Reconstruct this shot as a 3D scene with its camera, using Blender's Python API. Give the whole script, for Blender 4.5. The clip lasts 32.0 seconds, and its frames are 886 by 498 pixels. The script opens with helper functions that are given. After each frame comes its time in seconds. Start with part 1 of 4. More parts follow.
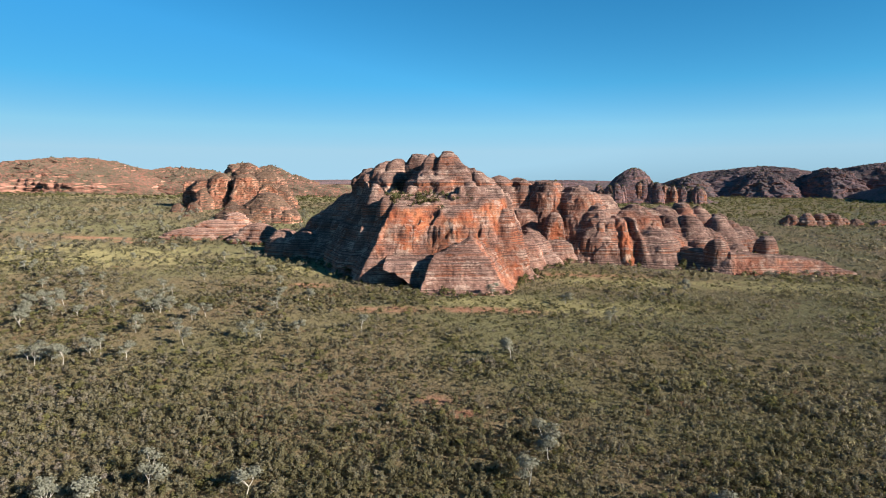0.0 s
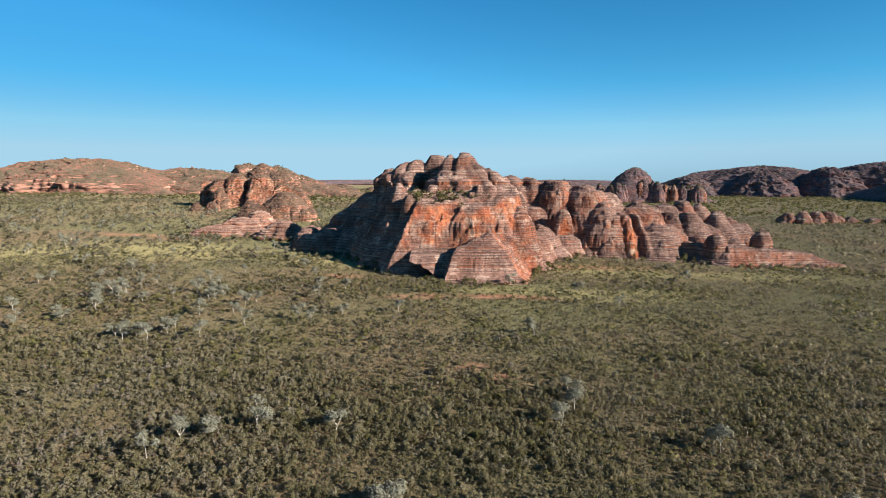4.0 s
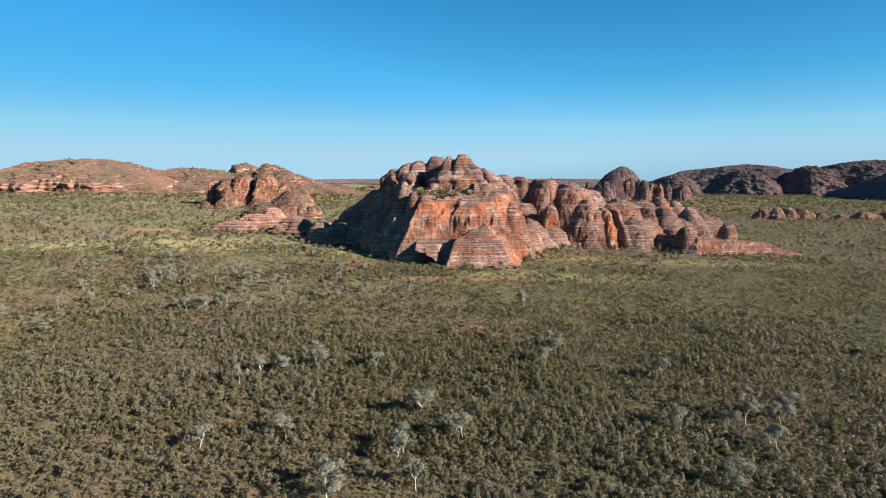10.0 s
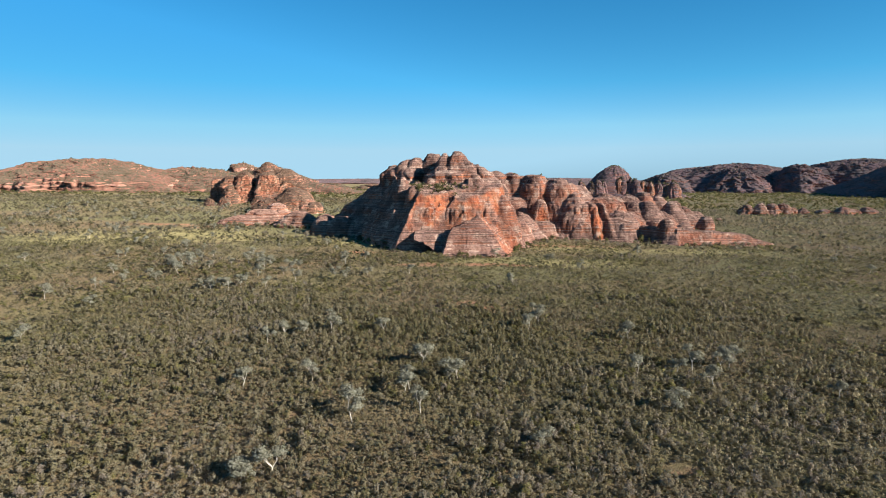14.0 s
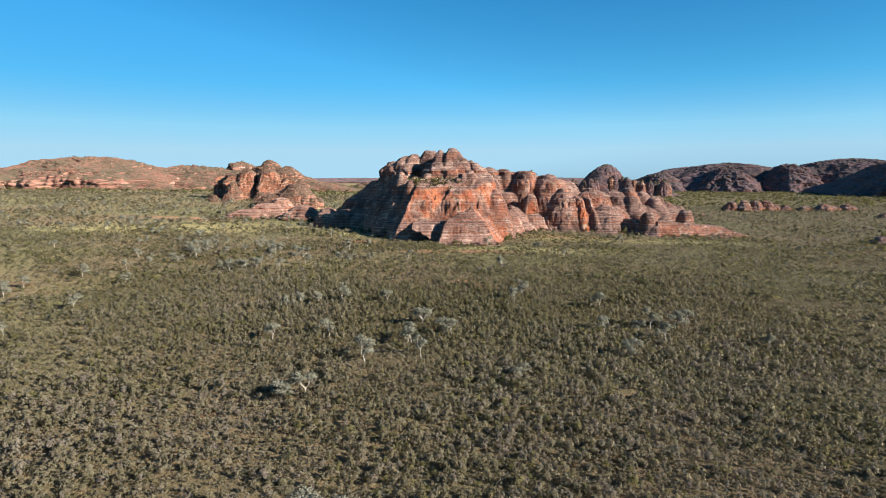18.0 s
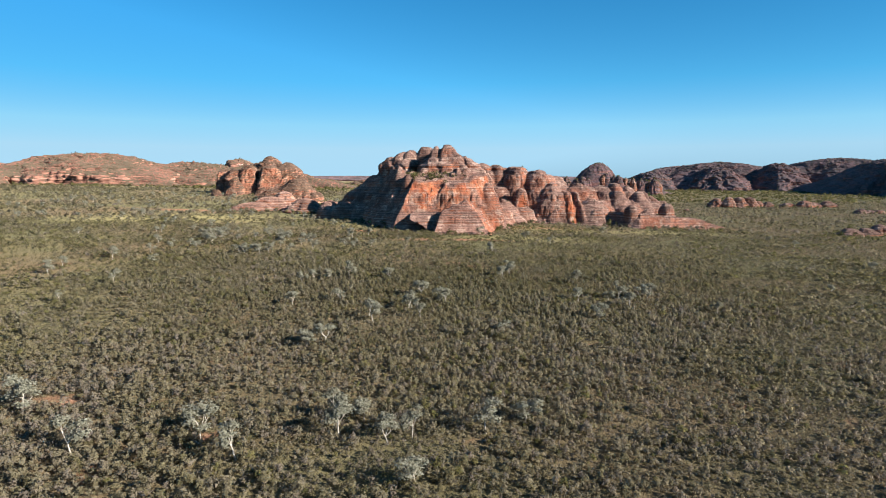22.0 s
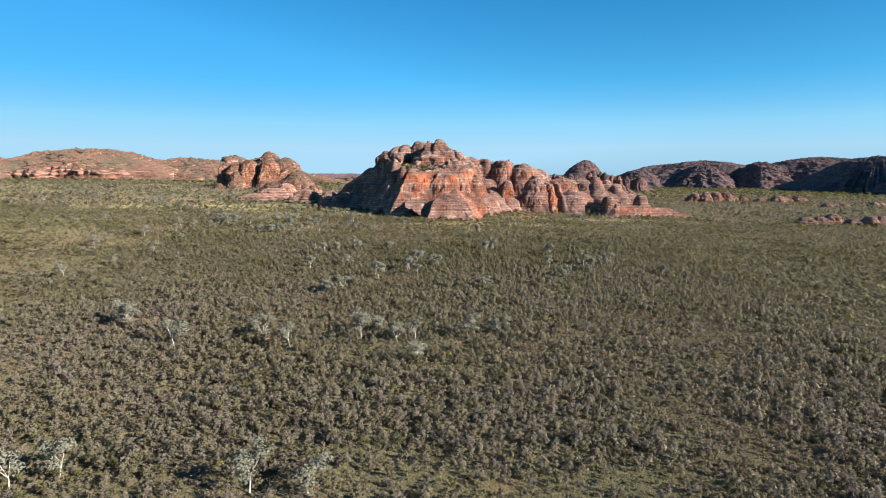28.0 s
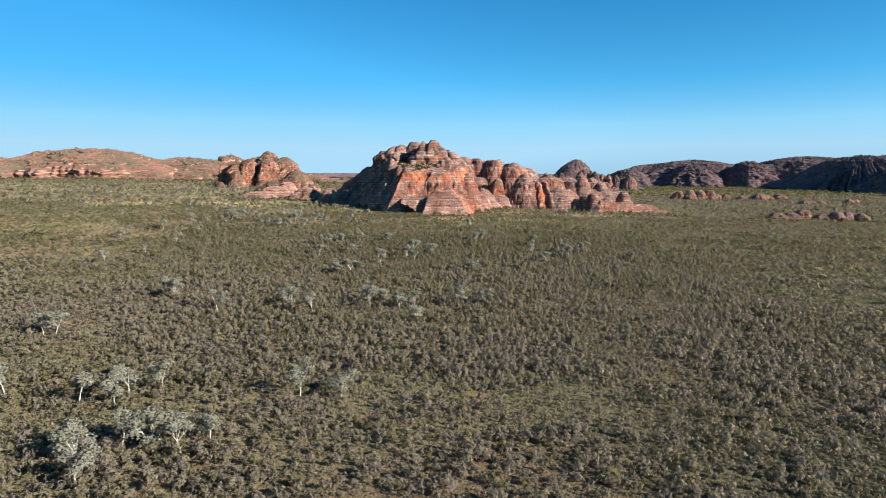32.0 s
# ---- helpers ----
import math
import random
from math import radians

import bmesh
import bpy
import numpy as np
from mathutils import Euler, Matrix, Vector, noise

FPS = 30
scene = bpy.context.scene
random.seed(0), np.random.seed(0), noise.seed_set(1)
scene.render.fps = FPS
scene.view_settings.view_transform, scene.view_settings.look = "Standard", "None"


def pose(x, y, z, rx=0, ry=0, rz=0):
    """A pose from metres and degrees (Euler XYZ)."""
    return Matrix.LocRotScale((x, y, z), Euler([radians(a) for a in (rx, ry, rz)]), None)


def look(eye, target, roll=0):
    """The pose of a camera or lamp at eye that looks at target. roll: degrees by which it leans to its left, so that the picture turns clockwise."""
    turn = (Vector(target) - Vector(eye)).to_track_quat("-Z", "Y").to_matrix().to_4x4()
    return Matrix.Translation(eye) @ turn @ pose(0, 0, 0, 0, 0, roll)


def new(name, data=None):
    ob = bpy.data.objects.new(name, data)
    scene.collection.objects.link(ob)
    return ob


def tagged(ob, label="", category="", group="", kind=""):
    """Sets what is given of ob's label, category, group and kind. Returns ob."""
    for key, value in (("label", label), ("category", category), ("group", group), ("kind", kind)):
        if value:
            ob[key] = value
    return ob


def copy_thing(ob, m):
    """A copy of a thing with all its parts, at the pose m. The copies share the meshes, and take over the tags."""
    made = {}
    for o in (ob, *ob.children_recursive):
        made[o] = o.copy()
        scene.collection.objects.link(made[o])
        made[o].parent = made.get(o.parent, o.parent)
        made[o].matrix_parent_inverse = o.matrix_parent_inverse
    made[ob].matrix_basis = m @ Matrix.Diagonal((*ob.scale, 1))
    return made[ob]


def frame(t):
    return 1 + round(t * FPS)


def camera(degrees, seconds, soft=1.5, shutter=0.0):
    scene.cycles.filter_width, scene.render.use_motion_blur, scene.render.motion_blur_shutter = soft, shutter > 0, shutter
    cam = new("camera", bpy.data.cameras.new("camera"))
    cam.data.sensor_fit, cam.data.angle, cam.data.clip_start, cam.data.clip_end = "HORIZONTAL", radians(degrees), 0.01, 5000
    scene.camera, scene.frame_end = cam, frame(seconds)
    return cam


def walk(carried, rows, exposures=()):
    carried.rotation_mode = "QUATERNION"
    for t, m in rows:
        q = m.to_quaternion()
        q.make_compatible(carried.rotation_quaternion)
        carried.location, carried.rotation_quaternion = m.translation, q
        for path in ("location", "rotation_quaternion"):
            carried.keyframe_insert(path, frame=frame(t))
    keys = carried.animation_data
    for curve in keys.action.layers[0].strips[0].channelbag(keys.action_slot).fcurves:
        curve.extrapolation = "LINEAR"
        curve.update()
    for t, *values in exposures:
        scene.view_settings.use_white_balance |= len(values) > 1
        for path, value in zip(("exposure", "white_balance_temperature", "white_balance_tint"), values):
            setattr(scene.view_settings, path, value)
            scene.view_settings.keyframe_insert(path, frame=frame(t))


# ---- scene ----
# camera and its flight
cam = camera(72.14, 32.0, soft=0.5)
PATH = [
    (0, look((0.00, -300.00, 60.00), (-4.97, -101.32, 37.62), 0.068)),
    (1, look((-2.95, -306.71, 60.15), (-7.91, -108.03, 37.74), 0.060)),
    (2, look((-5.70, -313.71, 60.10), (-10.61, -115.04, 37.61), 0.068)),
    (3, look((-8.41, -320.49, 59.74), (-13.28, -121.81, 37.36), 0.042)),
    (4.5, look((-11.38, -330.79, 59.69), (-16.33, -132.11, 37.27), -0.067)),
    (6, look((-13.25, -341.85, 59.79), (-17.69, -143.17, 37.25), -0.114)),
    (7, look((-14.03, -349.49, 59.86), (-18.11, -150.81, 37.30), -0.114)),
    (8, look((-14.70, -357.29, 59.93), (-18.18, -158.60, 37.31), -0.113)),
    (9, look((-15.37, -365.07, 59.87), (-18.12, -166.37, 37.25), -0.139)),
    (10, look((-15.77, -372.90, 59.46), (-17.86, -174.19, 36.81), -0.154)),
    (11, look((-15.89, -380.50, 58.85), (-17.50, -181.79, 36.25), -0.166)),
    (12, look((-16.07, -388.09, 57.98), (-17.23, -189.37, 35.41), -0.193)),
    (13, look((-16.10, -395.52, 57.03), (-16.95, -196.80, 34.46), -0.240)),
    (14, look((-16.17, -403.09, 56.06), (-16.76, -204.37, 33.39), -0.292)),
    (15.5, look((-16.00, -414.70, 54.64), (-16.31, -216.00, 31.90), -0.282)),
    (17, look((-16.20, -426.84, 53.16), (-15.75, -228.13, 30.50), -0.235)),
    (18, look((-16.42, -434.83, 52.11), (-15.53, -236.12, 29.45), -0.222)),
    (19, look((-16.37, -442.57, 51.16), (-15.14, -243.87, 28.46), -0.185)),
    (20, look((-16.61, -450.25, 50.23), (-14.97, -251.56, 27.50), -0.149)),
    (21, look((-16.86, -458.33, 49.31), (-14.79, -259.64, 26.54), -0.090)),
    (22, look((-16.97, -466.65, 48.49), (-14.43, -268.00, 25.42), -0.019)),
    (23, look((-17.04, -474.76, 47.57), (-14.07, -276.14, 24.33), 0.012)),
    (24, look((-17.11, -482.45, 46.46), (-13.78, -283.84, 23.16), 0.006)),
    (25, look((-17.08, -489.88, 45.11), (-13.50, -291.29, 21.71), -0.026)),
    (26.5, look((-17.36, -501.09, 43.24), (-12.96, -302.49, 20.05), 0.058)),
    (28, look((-18.39, -512.67, 42.20), (-12.94, -314.12, 18.76), 0.150)),
    (29, look((-18.76, -520.92, 41.65), (-12.74, -322.40, 18.16), 0.121)),
    (30, look((-19.05, -529.41, 41.30), (-12.59, -330.90, 17.81), 0.094)),
    (31, look((-19.33, -538.18, 41.13), (-12.41, -339.69, 17.64), 0.092)),
    (32, look((-19.57, -547.22, 41.06), (-12.07, -348.76, 17.48), 0.093)),
]
EXPOSURES = [(0, 1.43, 6000, 8), (13, 1.5, 6000, 8), (32, 1.58, 5850, 9)]
walk(cam, PATH, EXPOSURES)

# ---- world and sun ----
SUN_AZ, SUN_EL = 120.0, 24.0          # degrees clockwise from +y, and above the plain
world = bpy.data.worlds.new("sky")
scene.world = world
world.use_nodes = True
wn = world.node_tree.nodes
sky = wn.new("ShaderNodeTexSky")
sky.sky_type, sky.sun_disc = "NISHITA", False
sky.sun_elevation, sky.sun_rotation = radians(SUN_EL), radians(SUN_AZ)
sky.altitude, sky.air_density, sky.dust_density, sky.ozone_density = 1500, 1.0, 0.0, 1.5
# clear dry-season air: deep azure overhead, pale near the horizon, by the sky's own red to blue ratio
split = wn.new("ShaderNodeSeparateColor")
world.node_tree.links.new(sky.outputs[0], split.inputs[0])
ratio = wn.new("ShaderNodeMath")
ratio.operation = "DIVIDE"
world.node_tree.links.new(split.outputs[0], ratio.inputs[0])
world.node_tree.links.new(split.outputs[2], ratio.inputs[1])
azure = wn.new("ShaderNodeValToRGB")
azure.color_ramp.elements[0].position, azure.color_ramp.elements[0].color = 0.20, (0.018, 0.15, 0.44, 1)
azure.color_ramp.elements[1].position, azure.color_ramp.elements[1].color = 0.85, (0.42, 0.65, 0.77, 1)
for at, tone in ((0.32, (0.040, 0.31, 0.73)), (0.46, (0.115, 0.48, 0.81)), (0.62, (0.30, 0.62, 0.80))):
    azure.color_ramp.elements.new(at).color = tone + (1,)
world.node_tree.links.new(ratio.outputs[0], azure.inputs[0])
clear = wn.new("ShaderNodeMix")
clear.data_type, clear.blend_type = "RGBA", "MULTIPLY"
clear.inputs[0].default_value = 1.0
world.node_tree.links.new(azure.outputs[0], clear.inputs[6])
# brighter towards the sun's side
level = wn.new("ShaderNodeMath")
level.operation = "POWER"
level.inputs[1].default_value = 0.9
world.node_tree.links.new(split.outputs[2], level.inputs[0])
capped = wn.new("ShaderNodeMath")
capped.operation = "MINIMUM"
capped.inputs[1].default_value = 5.0
world.node_tree.links.new(level.outputs[0], capped.inputs[0])
gain = wn.new("ShaderNodeVectorMath")
gain.operation = "SCALE"
gain.inputs[0].default_value = (1.49, 1.49, 1.49)
world.node_tree.links.new(capped.outputs[0], gain.inputs["Scale"])
world.node_tree.links.new(gain.outputs[0], clear.inputs[7])
world.node_tree.links.new(clear.outputs[2], wn["Background"].inputs[0])
wn["Background"].inputs[1].default_value = 0.05
sun_data = bpy.data.lights.new("sun", "SUN")
sun_data.energy, sun_data.angle, sun_data.color = 5.0, radians(0.53), (1.0, 0.88, 0.72)
sun = new("sun", sun_data)
_a, _e = radians(SUN_AZ), radians(SUN_EL)
sun.matrix_world = look((300, -700, 400), (300 - math.sin(_a) * math.cos(_e), -700 - math.cos(_a) * math.cos(_e), 400 - math.sin(_e)))


# ---- noise for shaping ----
def lattice(ix, iy, iz, seed):
    h = (ix * 374761393 + iy * 668265263 + iz * 2147483647 + seed * 1274126177) & 0xFFFFFFFF
    h = ((h ^ (h >> 13)) * 1274126177) & 0xFFFFFFFF
    h = ((h ^ (h >> 16)) * 2246822519) & 0xFFFFFFFF
    return ((h ^ (h >> 15)) & 0xFFFFFF) / float(0xFFFFFF) * 2 - 1


def vnoise(x, y, z, seed=0):
    """Smooth value noise in -1..1 on arrays."""
    x, y, z = np.broadcast_arrays(np.asarray(x, float), np.asarray(y, float), np.asarray(z, float))
    fx, fy, fz = np.floor(x), np.floor(y), np.floor(z)
    ix, iy, iz = fx.astype(np.int64), fy.astype(np.int64), fz.astype(np.int64)
    tx, ty, tz = x - fx, y - fy, z - fz
    tx, ty, tz = (t * t * (3 - 2 * t) for t in (tx, ty, tz))
    out = 0
    for dx in (0, 1):
        for dy in (0, 1):
            for dz in (0, 1):
                w = (tx if dx else 1 - tx) * (ty if dy else 1 - ty) * (tz if dz else 1 - tz)
                out = out + w * lattice(ix + dx, iy + dy, iz + dz, seed)
    return out


def fbm(x, y, z, seed=0, octaves=4):
    out, amp = 0, 1.0
    for k in range(octaves):
        out = out + amp * vnoise(x * 2**k, y * 2**k, z * 2**k, seed + 17 * k)
        amp *= 0.5
    return out / 1.9


def soft_min(a, b, k):
    return 0.5 * (a + b - np.sqrt((a - b) ** 2 + k * k))


def ground_z(x, y):
    """Height of the plain: it rises gently away from the start and to the west."""
    x, y = np.asarray(x, float), np.asarray(y, float)
    mix = np.clip((x + 150) / 400, 0, 1)
    mix = mix * mix * (3 - 2 * mix)
    reach = soft_min(y + 300, 800 - 320 * mix, 120)
    across = -soft_min(-soft_min(x, 450, 80), 700, 80)
    near = 0.0252 * np.maximum(reach, -600) - 0.0218 * across
    return near + 0.5 * fbm(x / 60, y / 60, 0 * x, 3, 3) + 1.2 * vnoise(x / 260, y / 260, 0 * x, 9)


# ---- materials ----
class Nodes:
    """Short hand for node materials."""

    def __init__(self, name):
        self.mat = bpy.data.materials.new(name)
        self.mat.use_nodes = True
        self.tree = self.mat.node_tree
        self.bsdf = self.tree.nodes["Principled BSDF"]
        self.bsdf.inputs["Specular IOR Level"].default_value = 0.15
        self.bsdf.inputs["Diffuse Roughness"].default_value = 1.0
        self.geo = self.tree.nodes.new("ShaderNodeNewGeometry")

    def node(self, kind, **sets):
        n = self.tree.nodes.new(kind)
        for k, v in sets.items():
            setattr(n, k, v)
        return n

    def link(self, a, b):
        self.tree.links.new(a, b)

    def val(self, socket, v):
        if isinstance(v, (int, float, tuple, list)):
            socket.default_value = v
        else:
            self.link(v, socket)

    def math(self, op, a, b=0.0, c=0.0, clamp=False):
        n = self.node("ShaderNodeMath", operation=op, use_clamp=clamp)
        for s, v in zip(n.inputs, (a, b, c)):
            self.val(s, v)
        return n.outputs[0]

    def noise(self, scale, detail=4.0, rough=0.55, vector=None, stretch=None, distort=0.0):
        n = self.node("ShaderNodeTexNoise")
        n.inputs["Scale"].default_value, n.inputs["Detail"].default_value = scale, detail
        n.inputs["Roughness"].default_value, n.inputs["Distortion"].default_value = rough, distort
        v = vector or self.geo.outputs["Position"]
        if stretch:
            m = self.node("ShaderNodeMapping")
            m.inputs["Scale"].default_value = stretch
            self.link(v, m.inputs["Vector"])
            v = m.outputs[0]
        self.link(v, n.inputs["Vector"])
        return n.outputs["Fac"]

    def line(self, w, scale, detail=2.0, rough=0.6):
        n = self.node("ShaderNodeTexNoise", noise_dimensions="1D")
        n.inputs["Scale"].default_value, n.inputs["Detail"].default_value, n.inputs["Roughness"].default_value = scale, detail, rough
        self.link(w, n.inputs["W"])
        return n.outputs["Fac"]

    def ramp(self, fac, stops):
        n = self.node("ShaderNodeValToRGB")
        e = n.color_ramp.elements
        while len(e) < len(stops):
            e.new(0.5)
        for k, (p, c) in enumerate(stops):
            e[k].position, e[k].color = p, (*c, 1) if isinstance(c, tuple) else (c, c, c, 1)
        self.link(fac, n.inputs[0])
        return n.outputs[0]

    def mix(self, fac, a, b, blend="MIX"):
        n = self.node("ShaderNodeMix", data_type="RGBA", blend_type=blend)
        self.val(n.inputs[0], fac)
        for s, v in ((n.inputs[6], a), (n.inputs[7], b)):
            self.val(s, (*v, 1) if isinstance(v, tuple) and len(v) == 3 else v)
        return n.outputs[2]

    def attr(self, name):
        n = self.node("ShaderNodeAttribute", attribute_name=name)
        return n.outputs["Fac"]

    def bump(self, height, strength=0.5, distance=0.3):
        n = self.node("ShaderNodeBump")
        n.inputs["Strength"].default_value, n.inputs["Distance"].default_value = strength, distance
        self.link(height, n.inputs["Height"])
        self.link(n.outputs[0], self.bsdf.inputs["Normal"])

    def done(self, color, rough=0.9):
        self.val(self.bsdf.inputs["Base Color"], (*color, 1) if isinstance(color, tuple) else color)
        self.val(self.bsdf.inputs["Roughness"], rough)
        return self.mat


def rock_material(name, scale=1.0, scrub=0.0, pale=0.0, rust=0.0):
    """Banded sandstone: orange beds, grey crusted beds, pale seams; raw orange on broken faces."""
    m = Nodes(name)
    sep = m.node("ShaderNodeSeparateXYZ")
    m.link(m.geo.outputs["Position"], sep.inputs[0])
    nrm = m.node("ShaderNodeSeparateXYZ")
    m.link(m.geo.outputs["Normal"], nrm.inputs[0])
    warp = m.noise(0.025 / scale, 3)
    fine = m.noise(0.25 / scale, 4)
    w = m.math("ADD", sep.outputs[2], m.math("MULTIPLY", warp, 2.5 * scale))
    w = m.math("ADD", w, m.math("MULTIPLY", fine, 0.8 * scale))
    broad, thin = m.line(w, 0.10 / scale, 3), m.line(w, 0.85 / scale, 6, 0.8)
    bed = m.ramp(m.math("ADD", m.math("MULTIPLY", broad, 0.42), m.math("MULTIPLY", thin, 0.58)),
                 [(0.37, (0.11, 0.060, 0.050)), (0.44, (0.33, 0.135, 0.082)), (0.50, (0.50, 0.19, 0.10)), (0.565, (0.52, 0.28, 0.19)), (0.61, (0.62, 0.50, 0.42))])
    # grey crust on the weathered skin, more of it on the upper sides
    skin = m.math("ADD", m.noise(0.06 / scale, 5, 0.6), m.math("MULTIPLY", nrm.outputs[2], 0.30))
    skin = m.math("ADD", skin, m.math("MULTIPLY", thin, 0.55))
    crust = m.ramp(skin, [(0.72 + 0.8 * rust, 0.0), (0.90 + 0.8 * rust, 0.85)])
    grey = m.ramp(m.noise(0.5 / scale, 5, 0.65), [(0.3, (0.15, 0.108, 0.096)), (0.7, (0.40, 0.29, 0.25))])
    col = m.mix(crust, bed, grey)
    raw = m.ramp(m.noise(0.14 / scale, 7, 0.68, stretch=(1, 1, 0.8)),
                 [(0.30, (0.27, 0.080, 0.042)), (0.45, (0.50, 0.16, 0.075)), (0.57, (0.55, 0.24, 0.125)), (0.64, (0.64, 0.48, 0.37))])
    fresh = m.math("MULTIPLY", m.attr("fresh"), m.ramp(m.noise(0.08 / scale, 4, 0.6), [(0.40, 0.15), (0.54, 1.0)]))
    # steep and undercut skin sheds its crust in patches
    shed = m.math("SUBTRACT", m.noise(0.05 / scale, 5, 0.62), m.math("MULTIPLY", nrm.outputs[2], 0.16))
    shed = m.ramp(shed, [(0.53 - rust, 0.0), (0.62 - rust, 0.65)])
    fresh = m.math("MAXIMUM", fresh, m.math("MULTIPLY", shed, m.ramp(thin, [(0.35, 0.35), (0.5, 1.0)])))
    col = m.mix(fresh, col, raw)
    # pale seams and scars
    scar = m.math("ADD", m.noise(0.10 / scale, 5, 0.7, stretch=(1, 1, 1.6)), m.math("MULTIPLY", thin, 0.25))
    col = m.mix(m.ramp(scar, [(0.675, 0.0), (0.735, 0.7)]), col, (0.60, 0.47, 0.39))
    if pale:
        col = m.mix(pale, col, (0.50, 0.32, 0.245))
    if scrub:
        # grass and low scrub rooted on the gentler slopes
        up = m.math("ADD", m.math("MULTIPLY", nrm.outputs[2], 0.8), m.math("MULTIPLY", m.noise(0.05 / scale, 6, 0.7), 0.9))
        green = m.ramp(m.noise(0.3, 5, 0.7), [(0.3, (0.050, 0.040, 0.023)), (0.7, (0.125, 0.096, 0.059))])
        col = m.mix(m.math("MULTIPLY", m.ramp(up, [(0.55, 0.0), (0.75, 1.0)]), scrub), col, green)
    col = m.mix(0.6, col, m.ramp(m.noise(1.3 / scale, 7, 0.72), [(0.25, 0.2), (0.75, 0.8)]), "OVERLAY")
    # thin dark crusted beds, broken along their length
    stripe = m.math("ADD", m.line(w, 1.5 / scale, 2, 0.5), m.math("MULTIPLY", m.noise(0.12 / scale, 4, 0.6), 0.5))
    stripe = m.math("MULTIPLY", m.ramp(stripe, [(0.66, 1.0), (0.74, 0.0)]), m.math("SUBTRACT", 0.66, m.math("MULTIPLY", fresh, 0.52)))
    col = m.mix(stripe, col, (0.085, 0.06, 0.055))
    streak = m.ramp(m.noise(0.35 / scale, 5, 0.7, stretch=(1, 1, 0.12)), [(0.36, 0.55), (0.46, 1.0)])
    col = m.mix(0.7, col, streak, "MULTIPLY")
    # broad dark varnish
    varnish = m.ramp(m.noise(0.045 / scale, 5, 0.65), [(0.38, (0.53, 0.46, 0.44)), (0.58, (0.92, 0.83, 0.79))])
    col = m.mix(1.0, col, varnish, "MULTIPLY")
    relief = m.math("ADD", m.math("MULTIPLY", thin, 0.45), m.noise(0.9 / scale, 8, 0.75))
    m.bump(relief, 1.0, 1.6 * scale)
    return m.done(col, 0.92)


def hill_material(name, soil, scrub, cliff, cover, pale):
    """Far hills: reddish slopes speckled with scrub, banded cliffs where they are steep."""
    m = Nodes(name)
    sep, nrm = m.node("ShaderNodeSeparateXYZ"), m.node("ShaderNodeSeparateXYZ")
    m.link(m.geo.outputs["Position"], sep.inputs[0])
    m.link(m.geo.outputs["Normal"], nrm.inputs[0])
    speck = m.ramp(m.math("ADD", m.math("MULTIPLY", m.noise(0.2, 6, 0.8), 0.75), m.math("MULTIPLY", m.noise(0.012, 4, 0.6), 0.25)), [(cover - 0.05, 1.0), (cover + 0.05, 0.0)])
    slope = m.mix(speck, soil, scrub)
    w = m.math("ADD", sep.outputs[2], m.math("MULTIPLY", m.noise(0.01, 4), 14.0))
    band = m.ramp(m.math("ADD", m.math("MULTIPLY", m.line(w, 0.07, 3, 0.6), 0.6), m.math("MULTIPLY", m.noise(0.03, 5, 0.7), 0.4)), [(0.38, (0.13, 0.066, 0.05)), (0.48, cliff), (0.55, tuple(1.2 * c for c in cliff)), (0.62, pale)])
    steep = m.math("ADD", nrm.outputs[2], m.math("MULTIPLY", m.noise(0.05, 5, 0.7), 0.5))
    col = m.mix(m.ramp(steep, [(0.42, 0.0), (0.60, 1.0)]), band, slope)
    col = m.mix(1.0, col, (0.82, 0.80, 0.80), "MULTIPLY")
    m.bump(m.noise(0.12, 7, 0.7), 1.0, 4.0)
    return m.done(col, 0.95)


def ground_material():
    m = Nodes("scrub_plain_soil")
    big, mid, small = m.noise(0.008, 4, 0.6), m.noise(0.05, 5, 0.65), m.noise(0.55, 6, 0.7)
    soil = m.ramp(small, [(0.3, (0.091, 0.033, 0.018)), (0.7, (0.171, 0.072, 0.038))])
    straw = m.ramp(m.noise(0.9, 6, 0.75), [(0.3, (0.085, 0.058, 0.031)), (0.55, (0.155, 0.114, 0.064)), (0.75, (0.22, 0.172, 0.108))])
    green = m.ramp(m.noise(0.7, 6, 0.75), [(0.3, (0.082, 0.073, 0.033)), (0.7, (0.170, 0.150, 0.075))])
    cover = m.ramp(m.math("ADD", m.math("MULTIPLY", mid, 0.6), m.math("MULTIPLY", small, 0.4)), [(0.33, 0.0), (0.42, 1.0)])
    grass = m.mix(m.ramp(big, [(0.42, 0.0), (0.58, 1.0)]), straw, green)
    col = m.mix(cover, soil, grass)
    dry = m.ramp(m.noise(0.6, 6, 0.75), [(0.3, (0.16, 0.135, 0.056)), (0.7, (0.32, 0.272, 0.13))])
    col = m.mix(m.math("MULTIPLY", m.attr("straw"), m.ramp(m.noise(0.1, 5, 0.7), [(0.38, 0.25), (0.55, 1.0)]), clamp=True), col, dry)
    bare = m.attr("bare")
    sand = m.ramp(m.noise(0.3, 6, 0.7), [(0.3, (0.21, 0.082, 0.043)), (0.7, (0.33, 0.18, 0.12))])
    col = m.mix(m.math("MULTIPLY", bare, m.ramp(m.noise(0.12, 5, 0.7), [(0.4, 0.2), (0.55, 1.0)]), clamp=True), col, sand)
    m.bump(m.math("ADD", small, m.noise(2.2, 5, 0.7)), 1.0, 0.6)
    return m.done(col, 0.95)


